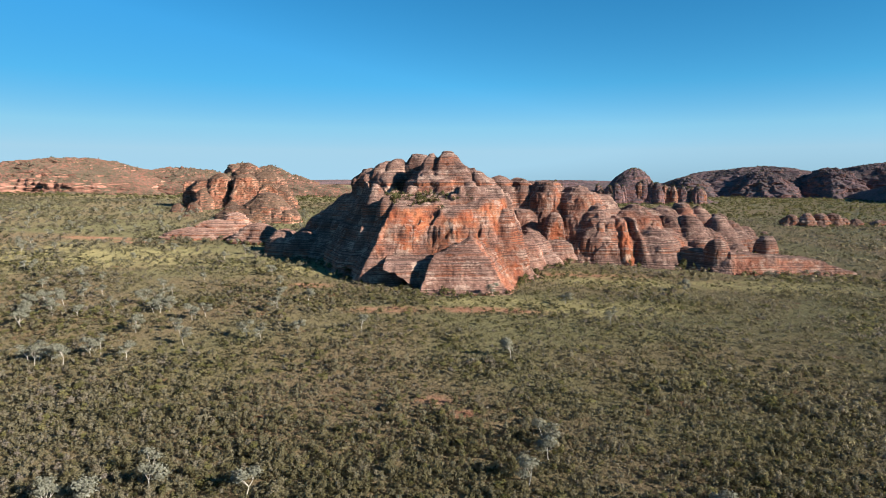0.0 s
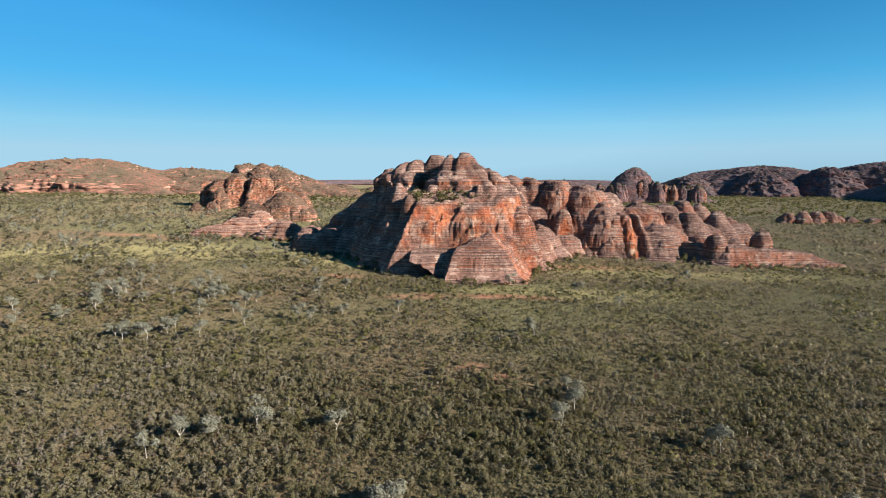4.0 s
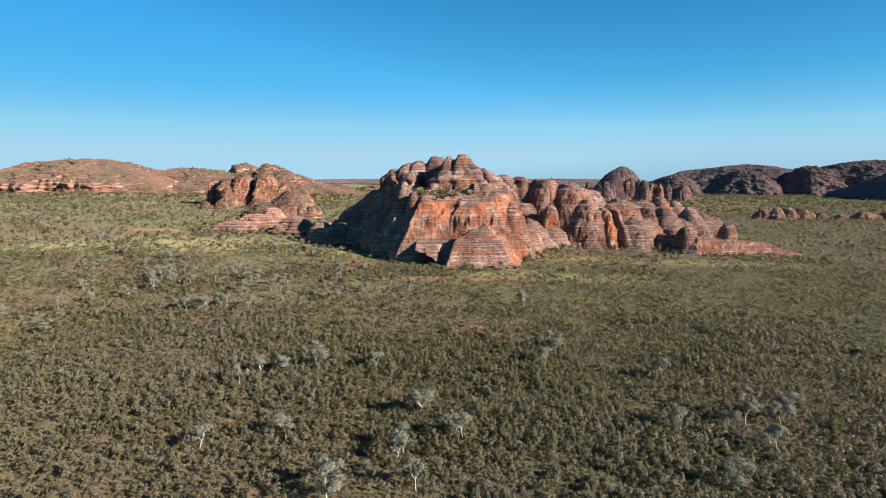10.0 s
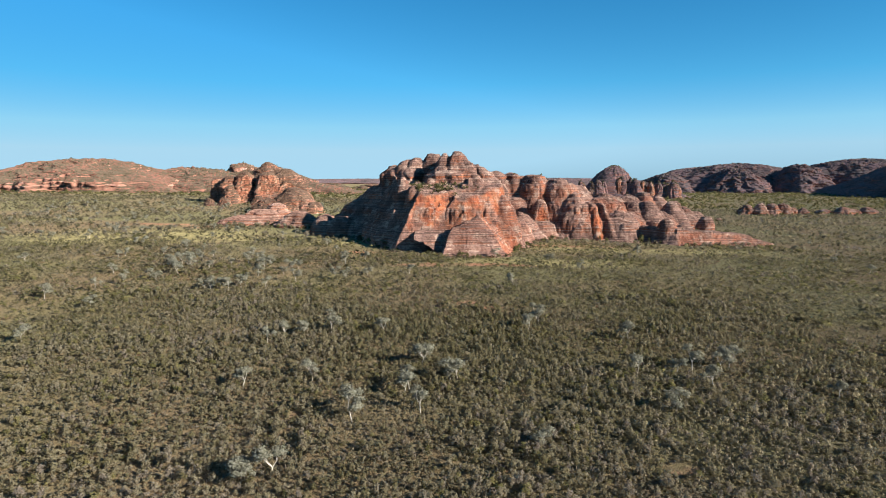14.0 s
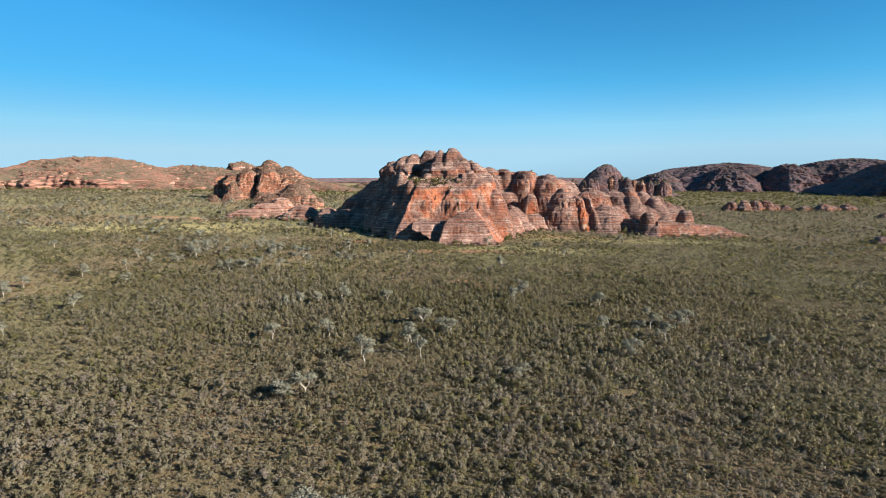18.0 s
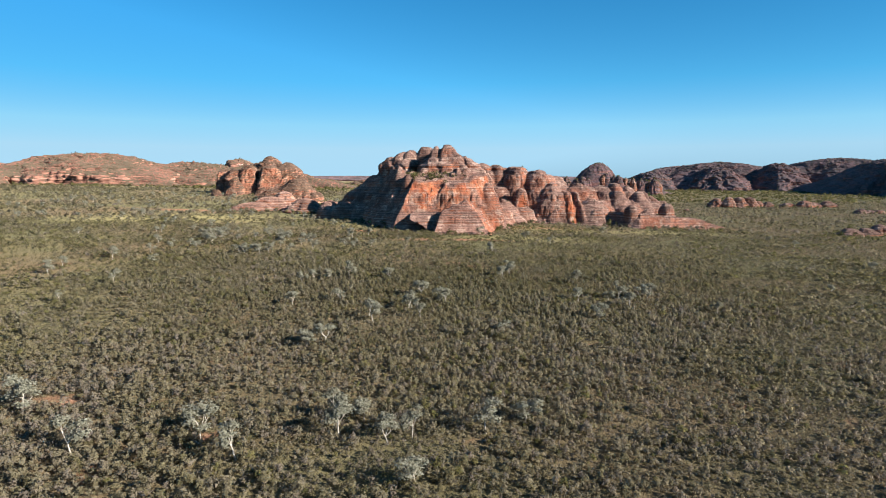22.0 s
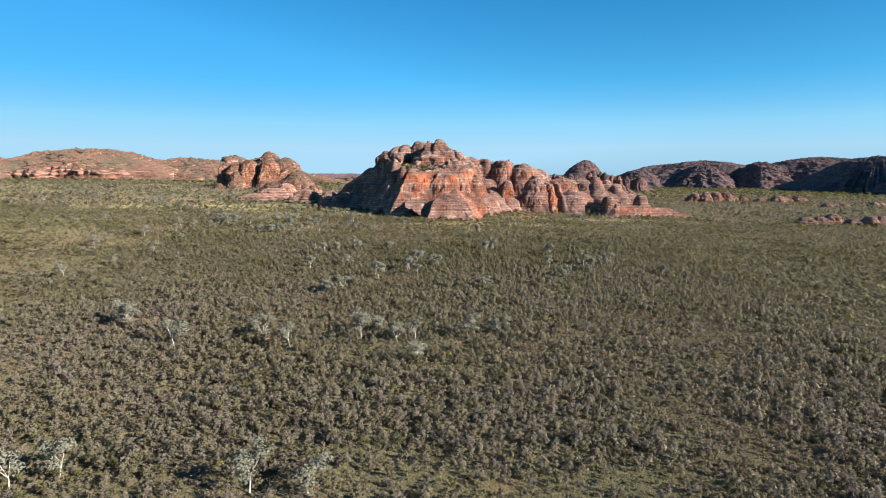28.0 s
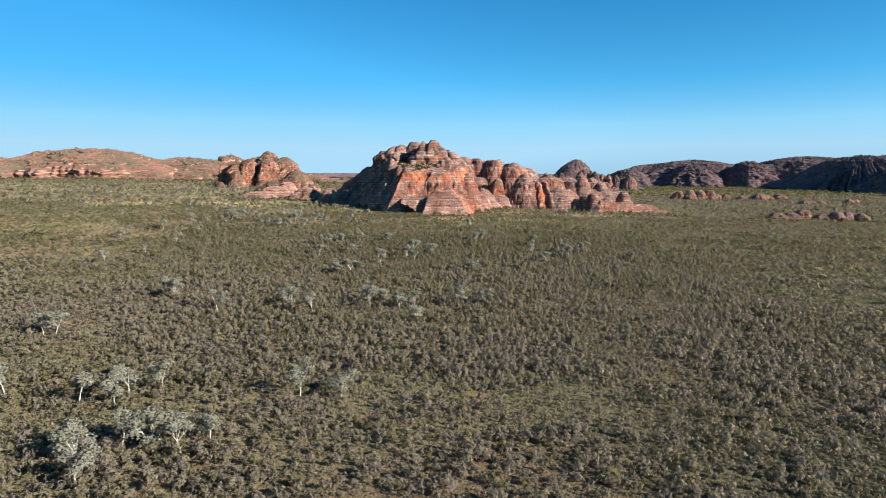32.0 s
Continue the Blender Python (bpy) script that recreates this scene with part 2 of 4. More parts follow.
def leaf_material(name, dark, light, other, thin=0.5, sparse=0.24):
    """Leaves: tone set plant by plant, thin enough to let some light through."""
    m = Nodes(name)
    col = m.ramp(m.attr("tone"), [(0.0, dark), (0.55, light), (1.0, other)])
    col = m.mix(0.5, col, m.ramp(m.noise(1.6, 3, 0.6), [(0.3, 0.36), (0.7, 0.64)]), "OVERLAY")
    m.done(col, 0.8)
    body = m.node("ShaderNodeAttribute", attribute_name="body")
    turned = m.node("ShaderNodeVectorTransform", vector_type="NORMAL", convert_from="OBJECT", convert_to="WORLD")
    m.link(body.outputs["Vector"], turned.inputs[0])
    m.link(turned.outputs[0], m.bsdf.inputs["Normal"])
    glow = m.node("ShaderNodeBsdfTranslucent")
    m.link(col, glow.inputs["Color"])
    both = m.node("ShaderNodeMixShader")
    both.inputs[0].default_value = thin
    m.link(m.bsdf.outputs[0], both.inputs[1])
    m.link(glow.outputs[0], both.inputs[2])
    # a spray of fine leaves fills only part of its outline
    gaps = m.node("ShaderNodeBsdfTransparent")
    leafy = m.node("ShaderNodeMixShader")
    m.link(m.ramp(m.noise(3.2, 3, 0.65), [(0.36, sparse), (0.60, 0.95)]), leafy.inputs[0])
    m.link(gaps.outputs[0], leafy.inputs[1])
    m.link(both.outputs[0], leafy.inputs[2])
    m.link(leafy.outputs[0], m.tree.nodes["Material Output"].inputs["Surface"])
    return m.mat


def bark_material():
    m = Nodes("pale_bark")
    return m.done(m.ramp(m.noise(3.0, 4, 0.6, stretch=(1, 1, 0.3)), [(0.3, (0.22, 0.19, 0.155)), (0.6, (0.46, 0.42, 0.37))]), 0.85)


ROCK = rock_material("banded_sandstone")
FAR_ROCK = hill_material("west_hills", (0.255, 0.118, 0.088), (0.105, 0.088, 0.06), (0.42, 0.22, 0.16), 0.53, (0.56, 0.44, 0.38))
# eastern hills: bluish shade and distance haze mixed into darker, purpler base colours
EAST_ROCK = hill_material("hazed_east_hills", (0.215, 0.130, 0.138), (0.088, 0.076, 0.078), (0.27, 0.145, 0.13), 0.52, (0.26, 0.17, 0.15))
BUTTE_ROCK = rock_material("butte_sandstone", 1.3, 0.75, 0.38, 0.06)
PALE_ROCK = rock_material("pale_sandstone", 1.0, 0.0, 0.25, 0.02)
RED_ROCK = rock_material("red_sandstone", 1.0, 0.0, 0.0, 0.025)
SOIL = ground_material()
SHRUB = leaf_material("shrub_leaves", (0.140, 0.124, 0.062), (0.218, 0.190, 0.124), (0.208, 0.173, 0.140))
GREEN = leaf_material("green_leaves", (0.090, 0.086, 0.032), (0.150, 0.138, 0.053), (0.215, 0.190, 0.084))
GUM = leaf_material("gum_leaves", (0.125, 0.121, 0.086), (0.21, 0.206, 0.155), (0.295, 0.29, 0.235), 0.35, 0.78)
BARK = bark_material()


# ---- mesh helpers ----
def mesh_of(name, verts, faces, mat, attrs=(), smooth=True):
    """A mesh from arrays: verts (n,3), faces (m,3 or 4), named float attributes on the points."""
    me = bpy.data.meshes.new(name)
    faces = np.asarray(faces, np.int32)
    k = faces.shape[1]
    me.vertices.add(len(verts))
    me.vertices.foreach_set("co", np.ascontiguousarray(verts, np.float32).ravel())
    me.loops.add(faces.size)
    me.loops.foreach_set("vertex_index", faces.ravel())
    me.polygons.add(len(faces))
    me.polygons.foreach_set("loop_start", np.arange(0, faces.size, k, dtype=np.int32))
    me.polygons.foreach_set("loop_total", np.full(len(faces), k, np.int32))
    me.polygons.foreach_set("use_smooth", np.full(len(faces), smooth))
    for key, values in attrs:
        values = np.ascontiguousarray(values, np.float32)
        if values.ndim == 2:
            me.attributes.new(key, "FLOAT_VECTOR", "POINT").data.foreach_set("vector", values.ravel())
        else:
            me.attributes.new(key, "FLOAT", "POINT").data.foreach_set("value", values)
    me.update(calc_edges=True)
    me.materials.append(mat)
    return me


def thing(name, x, y, label, category, group="", kind=""):
    ob = new(name)
    ob.empty_display_size = 0.5
    ob.location = (x, y, float(ground_z(x, y)))
    return tagged(ob, label, category, group, kind)


def under(parent, name, me, label=""):
    """A part in world coordinates, hung under its thing."""
    ob = new(name, me)
    ob.parent = parent
    ob.matrix_parent_inverse = Matrix.Translation(parent.location).inverted()
    return tagged(ob, label)


# ---- ground ----
def graded(lo, hi, near_lo, near_hi, step, grow):
    """Grid lines: even in the middle, wider and wider outside."""
    mid = list(np.arange(near_lo, near_hi, step))
    s, v = step, near_hi
    while v < hi:
        mid.append(v)
        s *= grow
        v += s
    mid.append(hi)
    s, v = step, near_lo
    while v > lo:
        s *= grow
        v -= s
        mid.insert(0, max(v, lo))
    return np.array(mid)


BARE = [(-262, 142, 34, 9), (-228, 126, 24, 7), (-5, -150, 5, 3), (2, -158, 4, 3), (-70, -10, 12, 5), (-28, -55, 22, 7), (12, -52, 30, 6),
        (70, 40, 40, 9), (-60, -355, 3, 2), (-120, -380, 6, 3), (-8, -430, 3, 2), (-100, -340, 7, 3), (30, -290, 4, 2)]


def bare_at(x, y):
    out = np.zeros(np.shape(x))
    for cx, cy, rx, ry in BARE:
        q = np.sqrt(((x - cx) / rx) ** 2 + ((y - cy) / ry) ** 2) + 0.5 * fbm(x / 9, y / 9, 0 * x, 41, 3)
        out = np.maximum(out, np.clip(1.6 - 1.3 * q, 0, 1))
    scald = 7 * (fbm(x / 10, y / 7, 0 * x, 45, 3) - 0.62) * (y < -90)
    return np.maximum(out, np.clip(scald, 0, 1))


STRAW = [(75, 25, 75, 28), (165, 25, 70, 22), (20, -38, 40, 12), (60, -40, 60, 20), (-90, 40, 60, 30), (-230, 60, 120, 60)]


def straw_at(x, y):
    out = np.zeros(np.shape(x))
    for cx, cy, rx, ry in STRAW:
        q = np.sqrt(((x - cx) / rx) ** 2 + ((y - cy) / ry) ** 2) + 0.45 * fbm(x / 22, y / 22, 0 * x, 43, 4)
        out = np.maximum(out, np.clip(1.5 - 1.4 * q, 0, 1))
    return out


def build_ground():
    gx = graded(-4800, 4800, -330, 380, 3.2, 1.09)
    gy = graded(-4800, 4600, -480, 330, 3.2, 1.09)
    X, Y = np.meshgrid(gx, gy)
    Z = ground_z(X, Y) + 0.35 * vnoise(X / 7, Y / 7, 0 * X, 5)
    n, m = X.shape
    idx = np.arange(n * m).reshape(n, m)
    quads = np.stack([idx[:-1, :-1], idx[:-1, 1:], idx[1:, 1:], idx[1:, :-1]], -1).reshape(-1, 4)
    bare = bare_at(X, Y)
    me = mesh_of("ground", np.stack([X, Y, Z], -1).reshape(-1, 3), quads, SOIL, [("bare", bare.ravel()), ("straw", straw_at(X, Y).ravel())])
    tagged(new("ground", me), "red soil plain with straw and olive grass", "ground", kind="structure")


build_ground()


# ---- rocks ----
FOOT = []      # plan ellipses of the rocks, kept clear of scrub
PERCH = []     # points of rock skins for rooted bushes
FLOOR = []     # plan grids that are covered by rock
TERRACE = []   # skins of the large masses, with how steep they are


def beds(z, seed=5):
    """How far each bed of the sandstone stands out, by height; the same beds run through all rocks nearby."""
    a = vnoise(z / 3.1, 0 * z, 0 * z, seed)
    b = vnoise(z / 1.25, 0 * z + 4, 0 * z, seed)
    c = vnoise(z / 6.5, 0 * z + 9, 0 * z, seed)
    return 0.6 * np.tanh(3.5 * a) + 0.45 * np.tanh(3 * b) + 0.5 * np.tanh(2 * c)


def dome(parent, cx, cy, rx, ry, top, turn=0, a=2.4, b=0.44, flare=0.3, lobes=0.27, gully=0.13, rough=1.25, ledge=0.6, cuts=(), seed=1, mat=None,
         step=1.0, sink=4.0, profile=None, name="dome", keep=True, freq=1.0, base=None):
    """One beehive of rock. top: height of its summit; cuts: (azimuth, distance, lean) of broken faces; profile: radius by height, 0..1."""
    mat = mat or ROCK
    zb = (float(ground_z(cx, cy)) if base is None else base) - sink
    h = top - zb
    around = math.pi * (rx + ry)
    nt = int(min(max(around / step, 36), 420))
    nz = int(min(max(1.25 * (h + 0.7 * min(rx, ry)) / (0.62 * step), 16), 260))
    s = np.linspace(0, 1, nz + 1)[:, None]
    u = np.sin(s * math.pi / 2) ** 1.15
    th = np.linspace(0, 2 * math.pi, nt, endpoint=False)[None, :]
    r = (profile(u) if profile else (1 - u**a) ** b * (1 - flare * u)) + 0 * th
    ct, st = np.cos(th), np.sin(th)
    e = (np.abs(ct) ** 2.4 + np.abs(st) ** 2.4) ** (-1 / 2.4)
    lob = lobes * fbm(ct * 1.7 * freq + 3, st * 1.7 * freq, u * 0.8, seed, 3) * (0.4 + r)
    n_g = max(2.0, around / 26) * freq
    furrow = np.abs(vnoise(ct * n_g / 2.2, st * n_g / 2.2, u * 0.7, seed + 5))
    furrow = -gully * np.clip(1 - furrow * 2.6, 0, 1) ** 1.5 * np.clip(0.4 + 1.5 * vnoise(ct * 2.1, st * 2.1, u * 2.5, seed + 9), 0, 1.3) * np.sin(np.clip(u * 1.15, 0, 1) * math.pi) ** 0.6
    k = r * e * (1 + lob + furrow)
    c, sn = math.cos(radians(turn)), math.sin(radians(turn))
    dx, dy = ct * k * rx, st * k * ry
    X, Y = cx + dx * c - dy * sn, cy + dx * sn + dy * c
    Z = zb + u * h + 0 * X
    # broken faces
    fresh = np.zeros(X.shape)
    for az, dist, lean, *raw in cuts:
        nx, ny = math.sin(radians(az)), math.cos(radians(az))
        wob = 1.6 * fbm(X / 9, Y / 9, Z / 9, seed + 31, 3) + 0.9 * fbm(X / 2.5, Y / 2.5, Z / 3.5, seed + 32, 3)
        over = (X - cx) * nx + (Y - cy) * ny - (dist - lean * (Z - zb - h * 0.4)) - wob
        cut = over > 0
        X, Y = X - np.where(cut, over, 0) * nx, Y - np.where(cut, over, 0) * ny
        fresh = np.maximum(fresh, np.clip(over / 2.0, 0, 1) * np.clip((Z - zb - 0.28 * h) / 4, 0, 1) * (raw[0] if raw else 1.0))
    # outward direction in plan
    ox, oy = X - cx, Y - cy
    ln = np.sqrt(ox**2 + oy**2) + 1e-6
    ox, oy = ox / ln, oy / ln
    dip = 2.0 * vnoise(X / 90, Y / 90, 0 * X, 77)
    zz = Z + dip
    fall = np.clip(ln / 3.0, 0, 1)
    size = min(1.0, min(rx, ry) / 14) * max(1.0, step * 0.6)
    push = ledge * beds(zz / max(1, step * 0.5)) * (1 - 0.5 * fresh) * fall * size * (1 - u**8)
    lumps = rough * size * (2.2 * fbm(X / (11 * max(1, step * .6)), Y / (9 * max(1, step * .6)), Z / (7 * max(1, step * .6)), seed + 3, 4) + 0.5 * fbm(X / 2.2, Y / 2.2, Z / 1.2, seed + 4, 2))
    kb = 5.5 * max(1, step * .6)
    bx, by, bz = X / kb + 0.7 * fbm(X / 9, Y / 9, Z / 9, seed + 50, 2), Y / kb + 0.7 * fbm(X / 9, Y / 9, Z / 9, seed + 51, 2), zz / (0.62 * kb)
    blocks = lattice(np.floor(bx).astype(np.int64), np.floor(by).astype(np.int64), np.floor(bz).astype(np.int64), seed)
    blocks = blocks + 0.6 * lattice(np.floor(bx * 2.3).astype(np.int64), np.floor(by * 2.3).astype(np.int64), np.floor(bz * 2).astype(np.int64), seed + 1)
    lumps = lumps + (0.55 if step < 2.5 else 0.2) * rough * size * blocks * (1 - u**6)
    pits = fresh * 1.6 * np.clip(fbm(X / 4, Y / 4, Z / 5, seed + 8, 3) - 0.1, 0, 1)
    d = push + lumps * fall - pits
    X, Y = X + ox * d, Y + oy * d
    Z = Z + rough * size * 0.8 * fbm(X / 6, Y / 6, Z / 6, seed + 6, 3) * u**3
    V = np.stack([X, Y, Z], -1)
    V[-1] = V[-1].mean(0)
    idx = np.arange((nz + 1) * nt).reshape(nz + 1, nt)
    nxt = np.roll(idx, -1, 1)
    quads = np.stack([idx[:-1], nxt[:-1], nxt[1:], idx[1:]], -1).reshape(-1, 4)
    me = mesh_of(name, V.reshape(-1, 3), quads, mat, [("fresh", fresh.ravel())])
    if keep:
        FOOT.append((cx, cy, rx * 0.95, ry * 0.95, c, sn))
    PERCH.append((parent.name, V[2:-2:2, ::2].reshape(-1, 3), top))
    return under(parent, name, me)


def knobs(parent, cx, cy, rx, ry, top, n, seed, **k):
    """Smaller beehives that crowd round the sides of a large one."""
    rg = random.Random(seed)
    g = float(ground_z(cx, cy))
    for j in range(n):
        a, q = rg.uniform(0, 2 * math.pi), rg.uniform(0.5, 0.95)
        r = rg.uniform(0.26, 0.45) * min(rx, ry)
        z = g + (top - g) * (1.04 - 0.62 * q * q) * rg.uniform(0.8, 1.0)
        dome(parent, cx + math.cos(a) * rx * q, cy + math.sin(a) * ry * q, r, r * rg.uniform(.9, 1.3), z, seed=seed * 10 + j, keep=False, **k)


def facets(X, Y, faces, round_off=1.2):
    """A solid hewn by planes: each face (azimuth, point on it, rise per metre, rawness). Gives its height and how raw the rock is."""
    H, R = None, None
    for az, (px, py, pz), rise, raw in faces:
        h = pz - rise * ((X - px) * math.sin(radians(az)) + (Y - py) * math.cos(radians(az)))
        if H is None:
            H, R = h, raw + 0 * h
        else:
            R = R + (raw - R) / (1 + np.exp(np.clip((h - H) / 0.5, -30, 30)))
            H = soft_min(H, h, round_off)
    return H, R


def hump(X, Y, cx, cy, rx, ry, top, base, turn=0.0, a=2.2, b=0.55, raw=0.0):
    """A beehive summit as a height over the plan."""
    c, s = math.cos(radians(turn)), math.sin(radians(turn))
    dx, dy = X - cx, Y - cy
    q = np.sqrt(((dx * c + dy * s) / rx) ** 2 + ((-dx * s + dy * c) / ry) ** 2)
    h = base + (top - base) * np.clip(1 - q**a, 0, 1) ** b - 3.0 * np.maximum(q - 1, 0) * min(rx, ry)
    return h, raw + 0 * h


def gorge(X, Y, p, q, width):
    """Nearness to a line on the plan, 1 on it and 0 away from it."""
    ex, ey = q[0] - p[0], q[1] - p[1]
    t = np.clip(((X - p[0]) * ex + (Y - p[1]) * ey) / (ex * ex + ey * ey), 0, 1)
    d = np.hypot(X - p[0] - t * ex, Y - p[1] - t * ey)
    return np.exp(-(d / width) ** 2)


def hewn(parent, name, box, solids, seed, mat=None, step=0.5, blend=0.8, wander=1.5, ledge=0.45, furrows=1.2, carve=None, label="", raw_from=None):
    """One mass of bedded rock over a plan box: the highest of its solids, wandering edges, furrows down the steep sides, and beds that stand out as ledges."""
    x0, x1, y0, y1 = box
    X, Y = np.meshgrid(np.arange(x0, x1 + step, step), np.arange(y0, y1 + step, step))
    O = 0 * X
    U = X + wander * fbm(X / 13, Y / 13, O, seed, 4)
    W = Y + wander * fbm(X / 13, Y / 13, O + 5, seed + 1, 4)
    H, R = None, None
    for kind, *args in solids:
        h, r = kind(U, W, *args)
        if H is None:
            H, R = h, r
        else:
            R = R + (r - R) / (1 + np.exp(np.clip((H - h) / 0.4, -30, 30)))
            H = -soft_min(-H, -h, blend)
    if carve:
        H = H - carve(U, W)
    if raw_from:
        R = R * np.clip((H - raw_from + 4 * fbm(X / 12, Y / 12, O, seed + 9, 2)) / 4, 0, 1)
    gy, gx = np.gradient(H, step)
    steep = np.clip(np.hypot(gx, gy), 0, 3)
    # furrows run down the fall line, so they follow the bearing of the slope across it
    cut = np.abs(vnoise(U / 5.5, W / 5.5, H / 60, seed + 2))
    H = H - furrows * np.clip(1 - 3.2 * cut, 0, 1) * np.clip(steep - 0.6, 0, 1.2) * np.clip(0.5 + 1.2 * vnoise(X / 21, Y / 21, H / 30, seed + 3), 0, 1)
    H = H + 0.75 * fbm(X / 3.0, Y / 3.0, H / 1.6, seed + 4, 3) * (0.5 + 0.5 * steep) + 1.5 * fbm(X / 8, Y / 8, H / 7, seed + 5, 3)
    pits = np.clip(fbm(X / 2.6, Y / 2.6, H / 2.8, seed + 6, 3) - 0.05, 0, 1) + 0.25 * np.clip(1 - 4 * np.abs(vnoise(X / 2.2, Y / 3, H / 14, seed + 7)), 0, 1)
    H = H - 4.6 * R * pits * np.clip(steep / 1.5, 0, 1)
    # beds: benches and risers, then each bed pushed out of the face
    dip = 1.6 * vnoise(X / 90, Y / 90, O, 77)
    zz = H + dip
    H = H + 0.62 * vnoise(zz / 1.4, O, O, 5) + 1.35 * vnoise(zz / 3.8, O + 4, O, 5)
    gy, gx = np.gradient(H, step)
    g = np.hypot(gx, gy) + 1e-6
    lean = np.clip(g - 0.35, 0, 1)
    d = ledge * beds(H + dip) * lean * (1 - 0.6 * R)
    PX, PY = X - gx / g * d, Y - gy / g * d
    keep = H > ground_z(X, Y) - 2.5
    n, m = X.shape
    idx = np.arange(n * m).reshape(n, m)
    quads = np.stack([idx[:-1, :-1], idx[:-1, 1:], idx[1:, 1:], idx[1:, :-1]], -1).reshape(-1, 4)
    quads = quads[keep.ravel()[quads].any(1)]
    V = np.stack([PX, PY, np.maximum(H, ground_z(X, Y) - 4)], -1).reshape(-1, 3)
    used, flat = np.unique(quads, return_inverse=True)
    fresh = (R * np.clip((steep - 0.5) / 0.8, 0, 1)).ravel()
    me = mesh_of(name, V[used], flat.reshape(-1, 4), mat or ROCK, [("fresh", fresh[used])])
    FLOOR.append((x0, y0, step, keep & (H > ground_z(X, Y) + 0.2)))
    TERRACE.append((name, V.reshape(n, m, 3), steep, keep))
    return under(parent, name, me, label)


def main_butte():
    t = thing("sandstone_butte", -20, 50, "large orange sandstone butte with grey banded flanks on the plain", "rock butte")
    # the massif: shaded west flank, upper south slope, east shoulder, north side, and its falling crest
    massif = (facets, ((236, (-60, 16, 12), 1.15, 0), (178, (-20, 37, 52), 1.05, 0), (95, (35, 40, 28.5), 3.2, 0), (92, (14, 55, 61.5), 0.62, 0),
                       (0, (-20, 128, 12), 1.5, 0), (176, (0, 24, 34), 2.3, 0), (268, (-30, 80, 71), 0.30, 0), (75, (-5, 80, 72), 0.5, 0)), 3.0)
    crest = [(hump, -7.5, 63, 9.5, 10, 78.3, 64), (hump, -14.5, 67, 6.5, 8, 76.3, 64), (hump, -27, 89, 13, 14, 78.3, 64), (hump, -38, 88, 9, 12, 74, 62), (hump, -47, 90, 9, 12, 71.8, 58),
             (hump, -56, 91, 8, 12, 67.3, 54), (hump, -62, 92, 7, 10, 62, 50), (hump, -20, 68, 7, 7, 72, 60), (hump, -10, 57, 9, 8, 70, 58), (hump, 0, 58, 12, 12, 69.5, 58), (hump, -30, 74, 8, 8, 68, 58),
             (hump, 9, 56, 13, 15, 64.5, 48), (hump, 20, 55, 12, 16, 57.5, 40)]
    fold = lambda X, Y: 17 * gorge(X, Y, (-29, 77), (-41, 27), 7.5) + 4 * gorge(X, Y, (-62, 80), (-58, 40), 4) + 3 * gorge(X, Y, (-80, 80), (-70, 30), 5) \
        + 5 * gorge(X, Y, (-19.5, 84), (-23, 56), 2.4) + 3.5 * gorge(X, Y, (-11, 76), (-13, 50), 1.7) + 5 * gorge(X, Y, (-35, 98), (-31, 72), 2.2) + 3 * gorge(X, Y, (4, 62), (10, 40), 2)
    hewn(t, "massif", (-122, 50, 0, 136), [massif] + crest, 3, blend=1.0, carve=fold, ledge=0.7, wander=2.6, furrows=1.8)
    # upper tier behind the grassy ledge
    hewn(t, "upper_tier", (-44, 30, 18, 72), [(hump, -18, 58, 17, 20, 63.5, 48, 10, 2.2, .6, .15), (hump, -8, 47, 10, 13, 60, 46), (hump, -26, 45, 8, 10, 56.5, 46, 0, 2.2, .5, .5), (hump, 1, 33, 6, 9, 56.8, 40),
         (hump, -3.5, 29, 4.5, 6, 53.5, 40, 0, 2.2, .55, .4), (hump, 7, 38, 11, 14, 58, 38), (hump, 13, 42, 12, 16, 57, 34), (hump, -31, 36, 4, 5, 53.5, 45), (hump, -16, 33, 4, 4, 52, 45)], 14, blend=0.5, wander=1.0, ledge=0.5)
    # broken orange front wall with a grassy ledge on top
    hewn(t, "front_wall", (-62, 22, -16, 48), [(facets, ((168, (-49.6, -6, 10.3), 1.95, 1.0), (245, (-49.6, -6, 10.3), 1.56, 0), (180, (-20, 14, 46), 0.24, 0), (92, (16, 10, 38), 1.6, .3)), 0.9),
         (facets, ((172, (-49.6, -7.5, 10.3), 0.95, 0), (245, (-50, -6.5, 10.3), 1.3, 0), (178, (-20, 4, 25), 0.5, 0), (92, (10, 0, 20), 1.6, 0)), 0.9)], 21, wander=1.1, ledge=0.4, raw_from=21)
    hewn(t, "west_buttress", (-78, -30, 6, 56), [(facets, ((170, (-60, 12.5, 13), 2.3, 0), (240, (-60, 12.5, 13), 1.65, 0), (180, (-46, 31, 49.5), 0.5, 0), (80, (-38, 30, 45), 1.2, 0)), 0.9),
         (hump, -39, 25, 5, 8, 51.5, 40), (hump, -46, 40, 9, 12, 57, 40)], 24, wander=1.2)
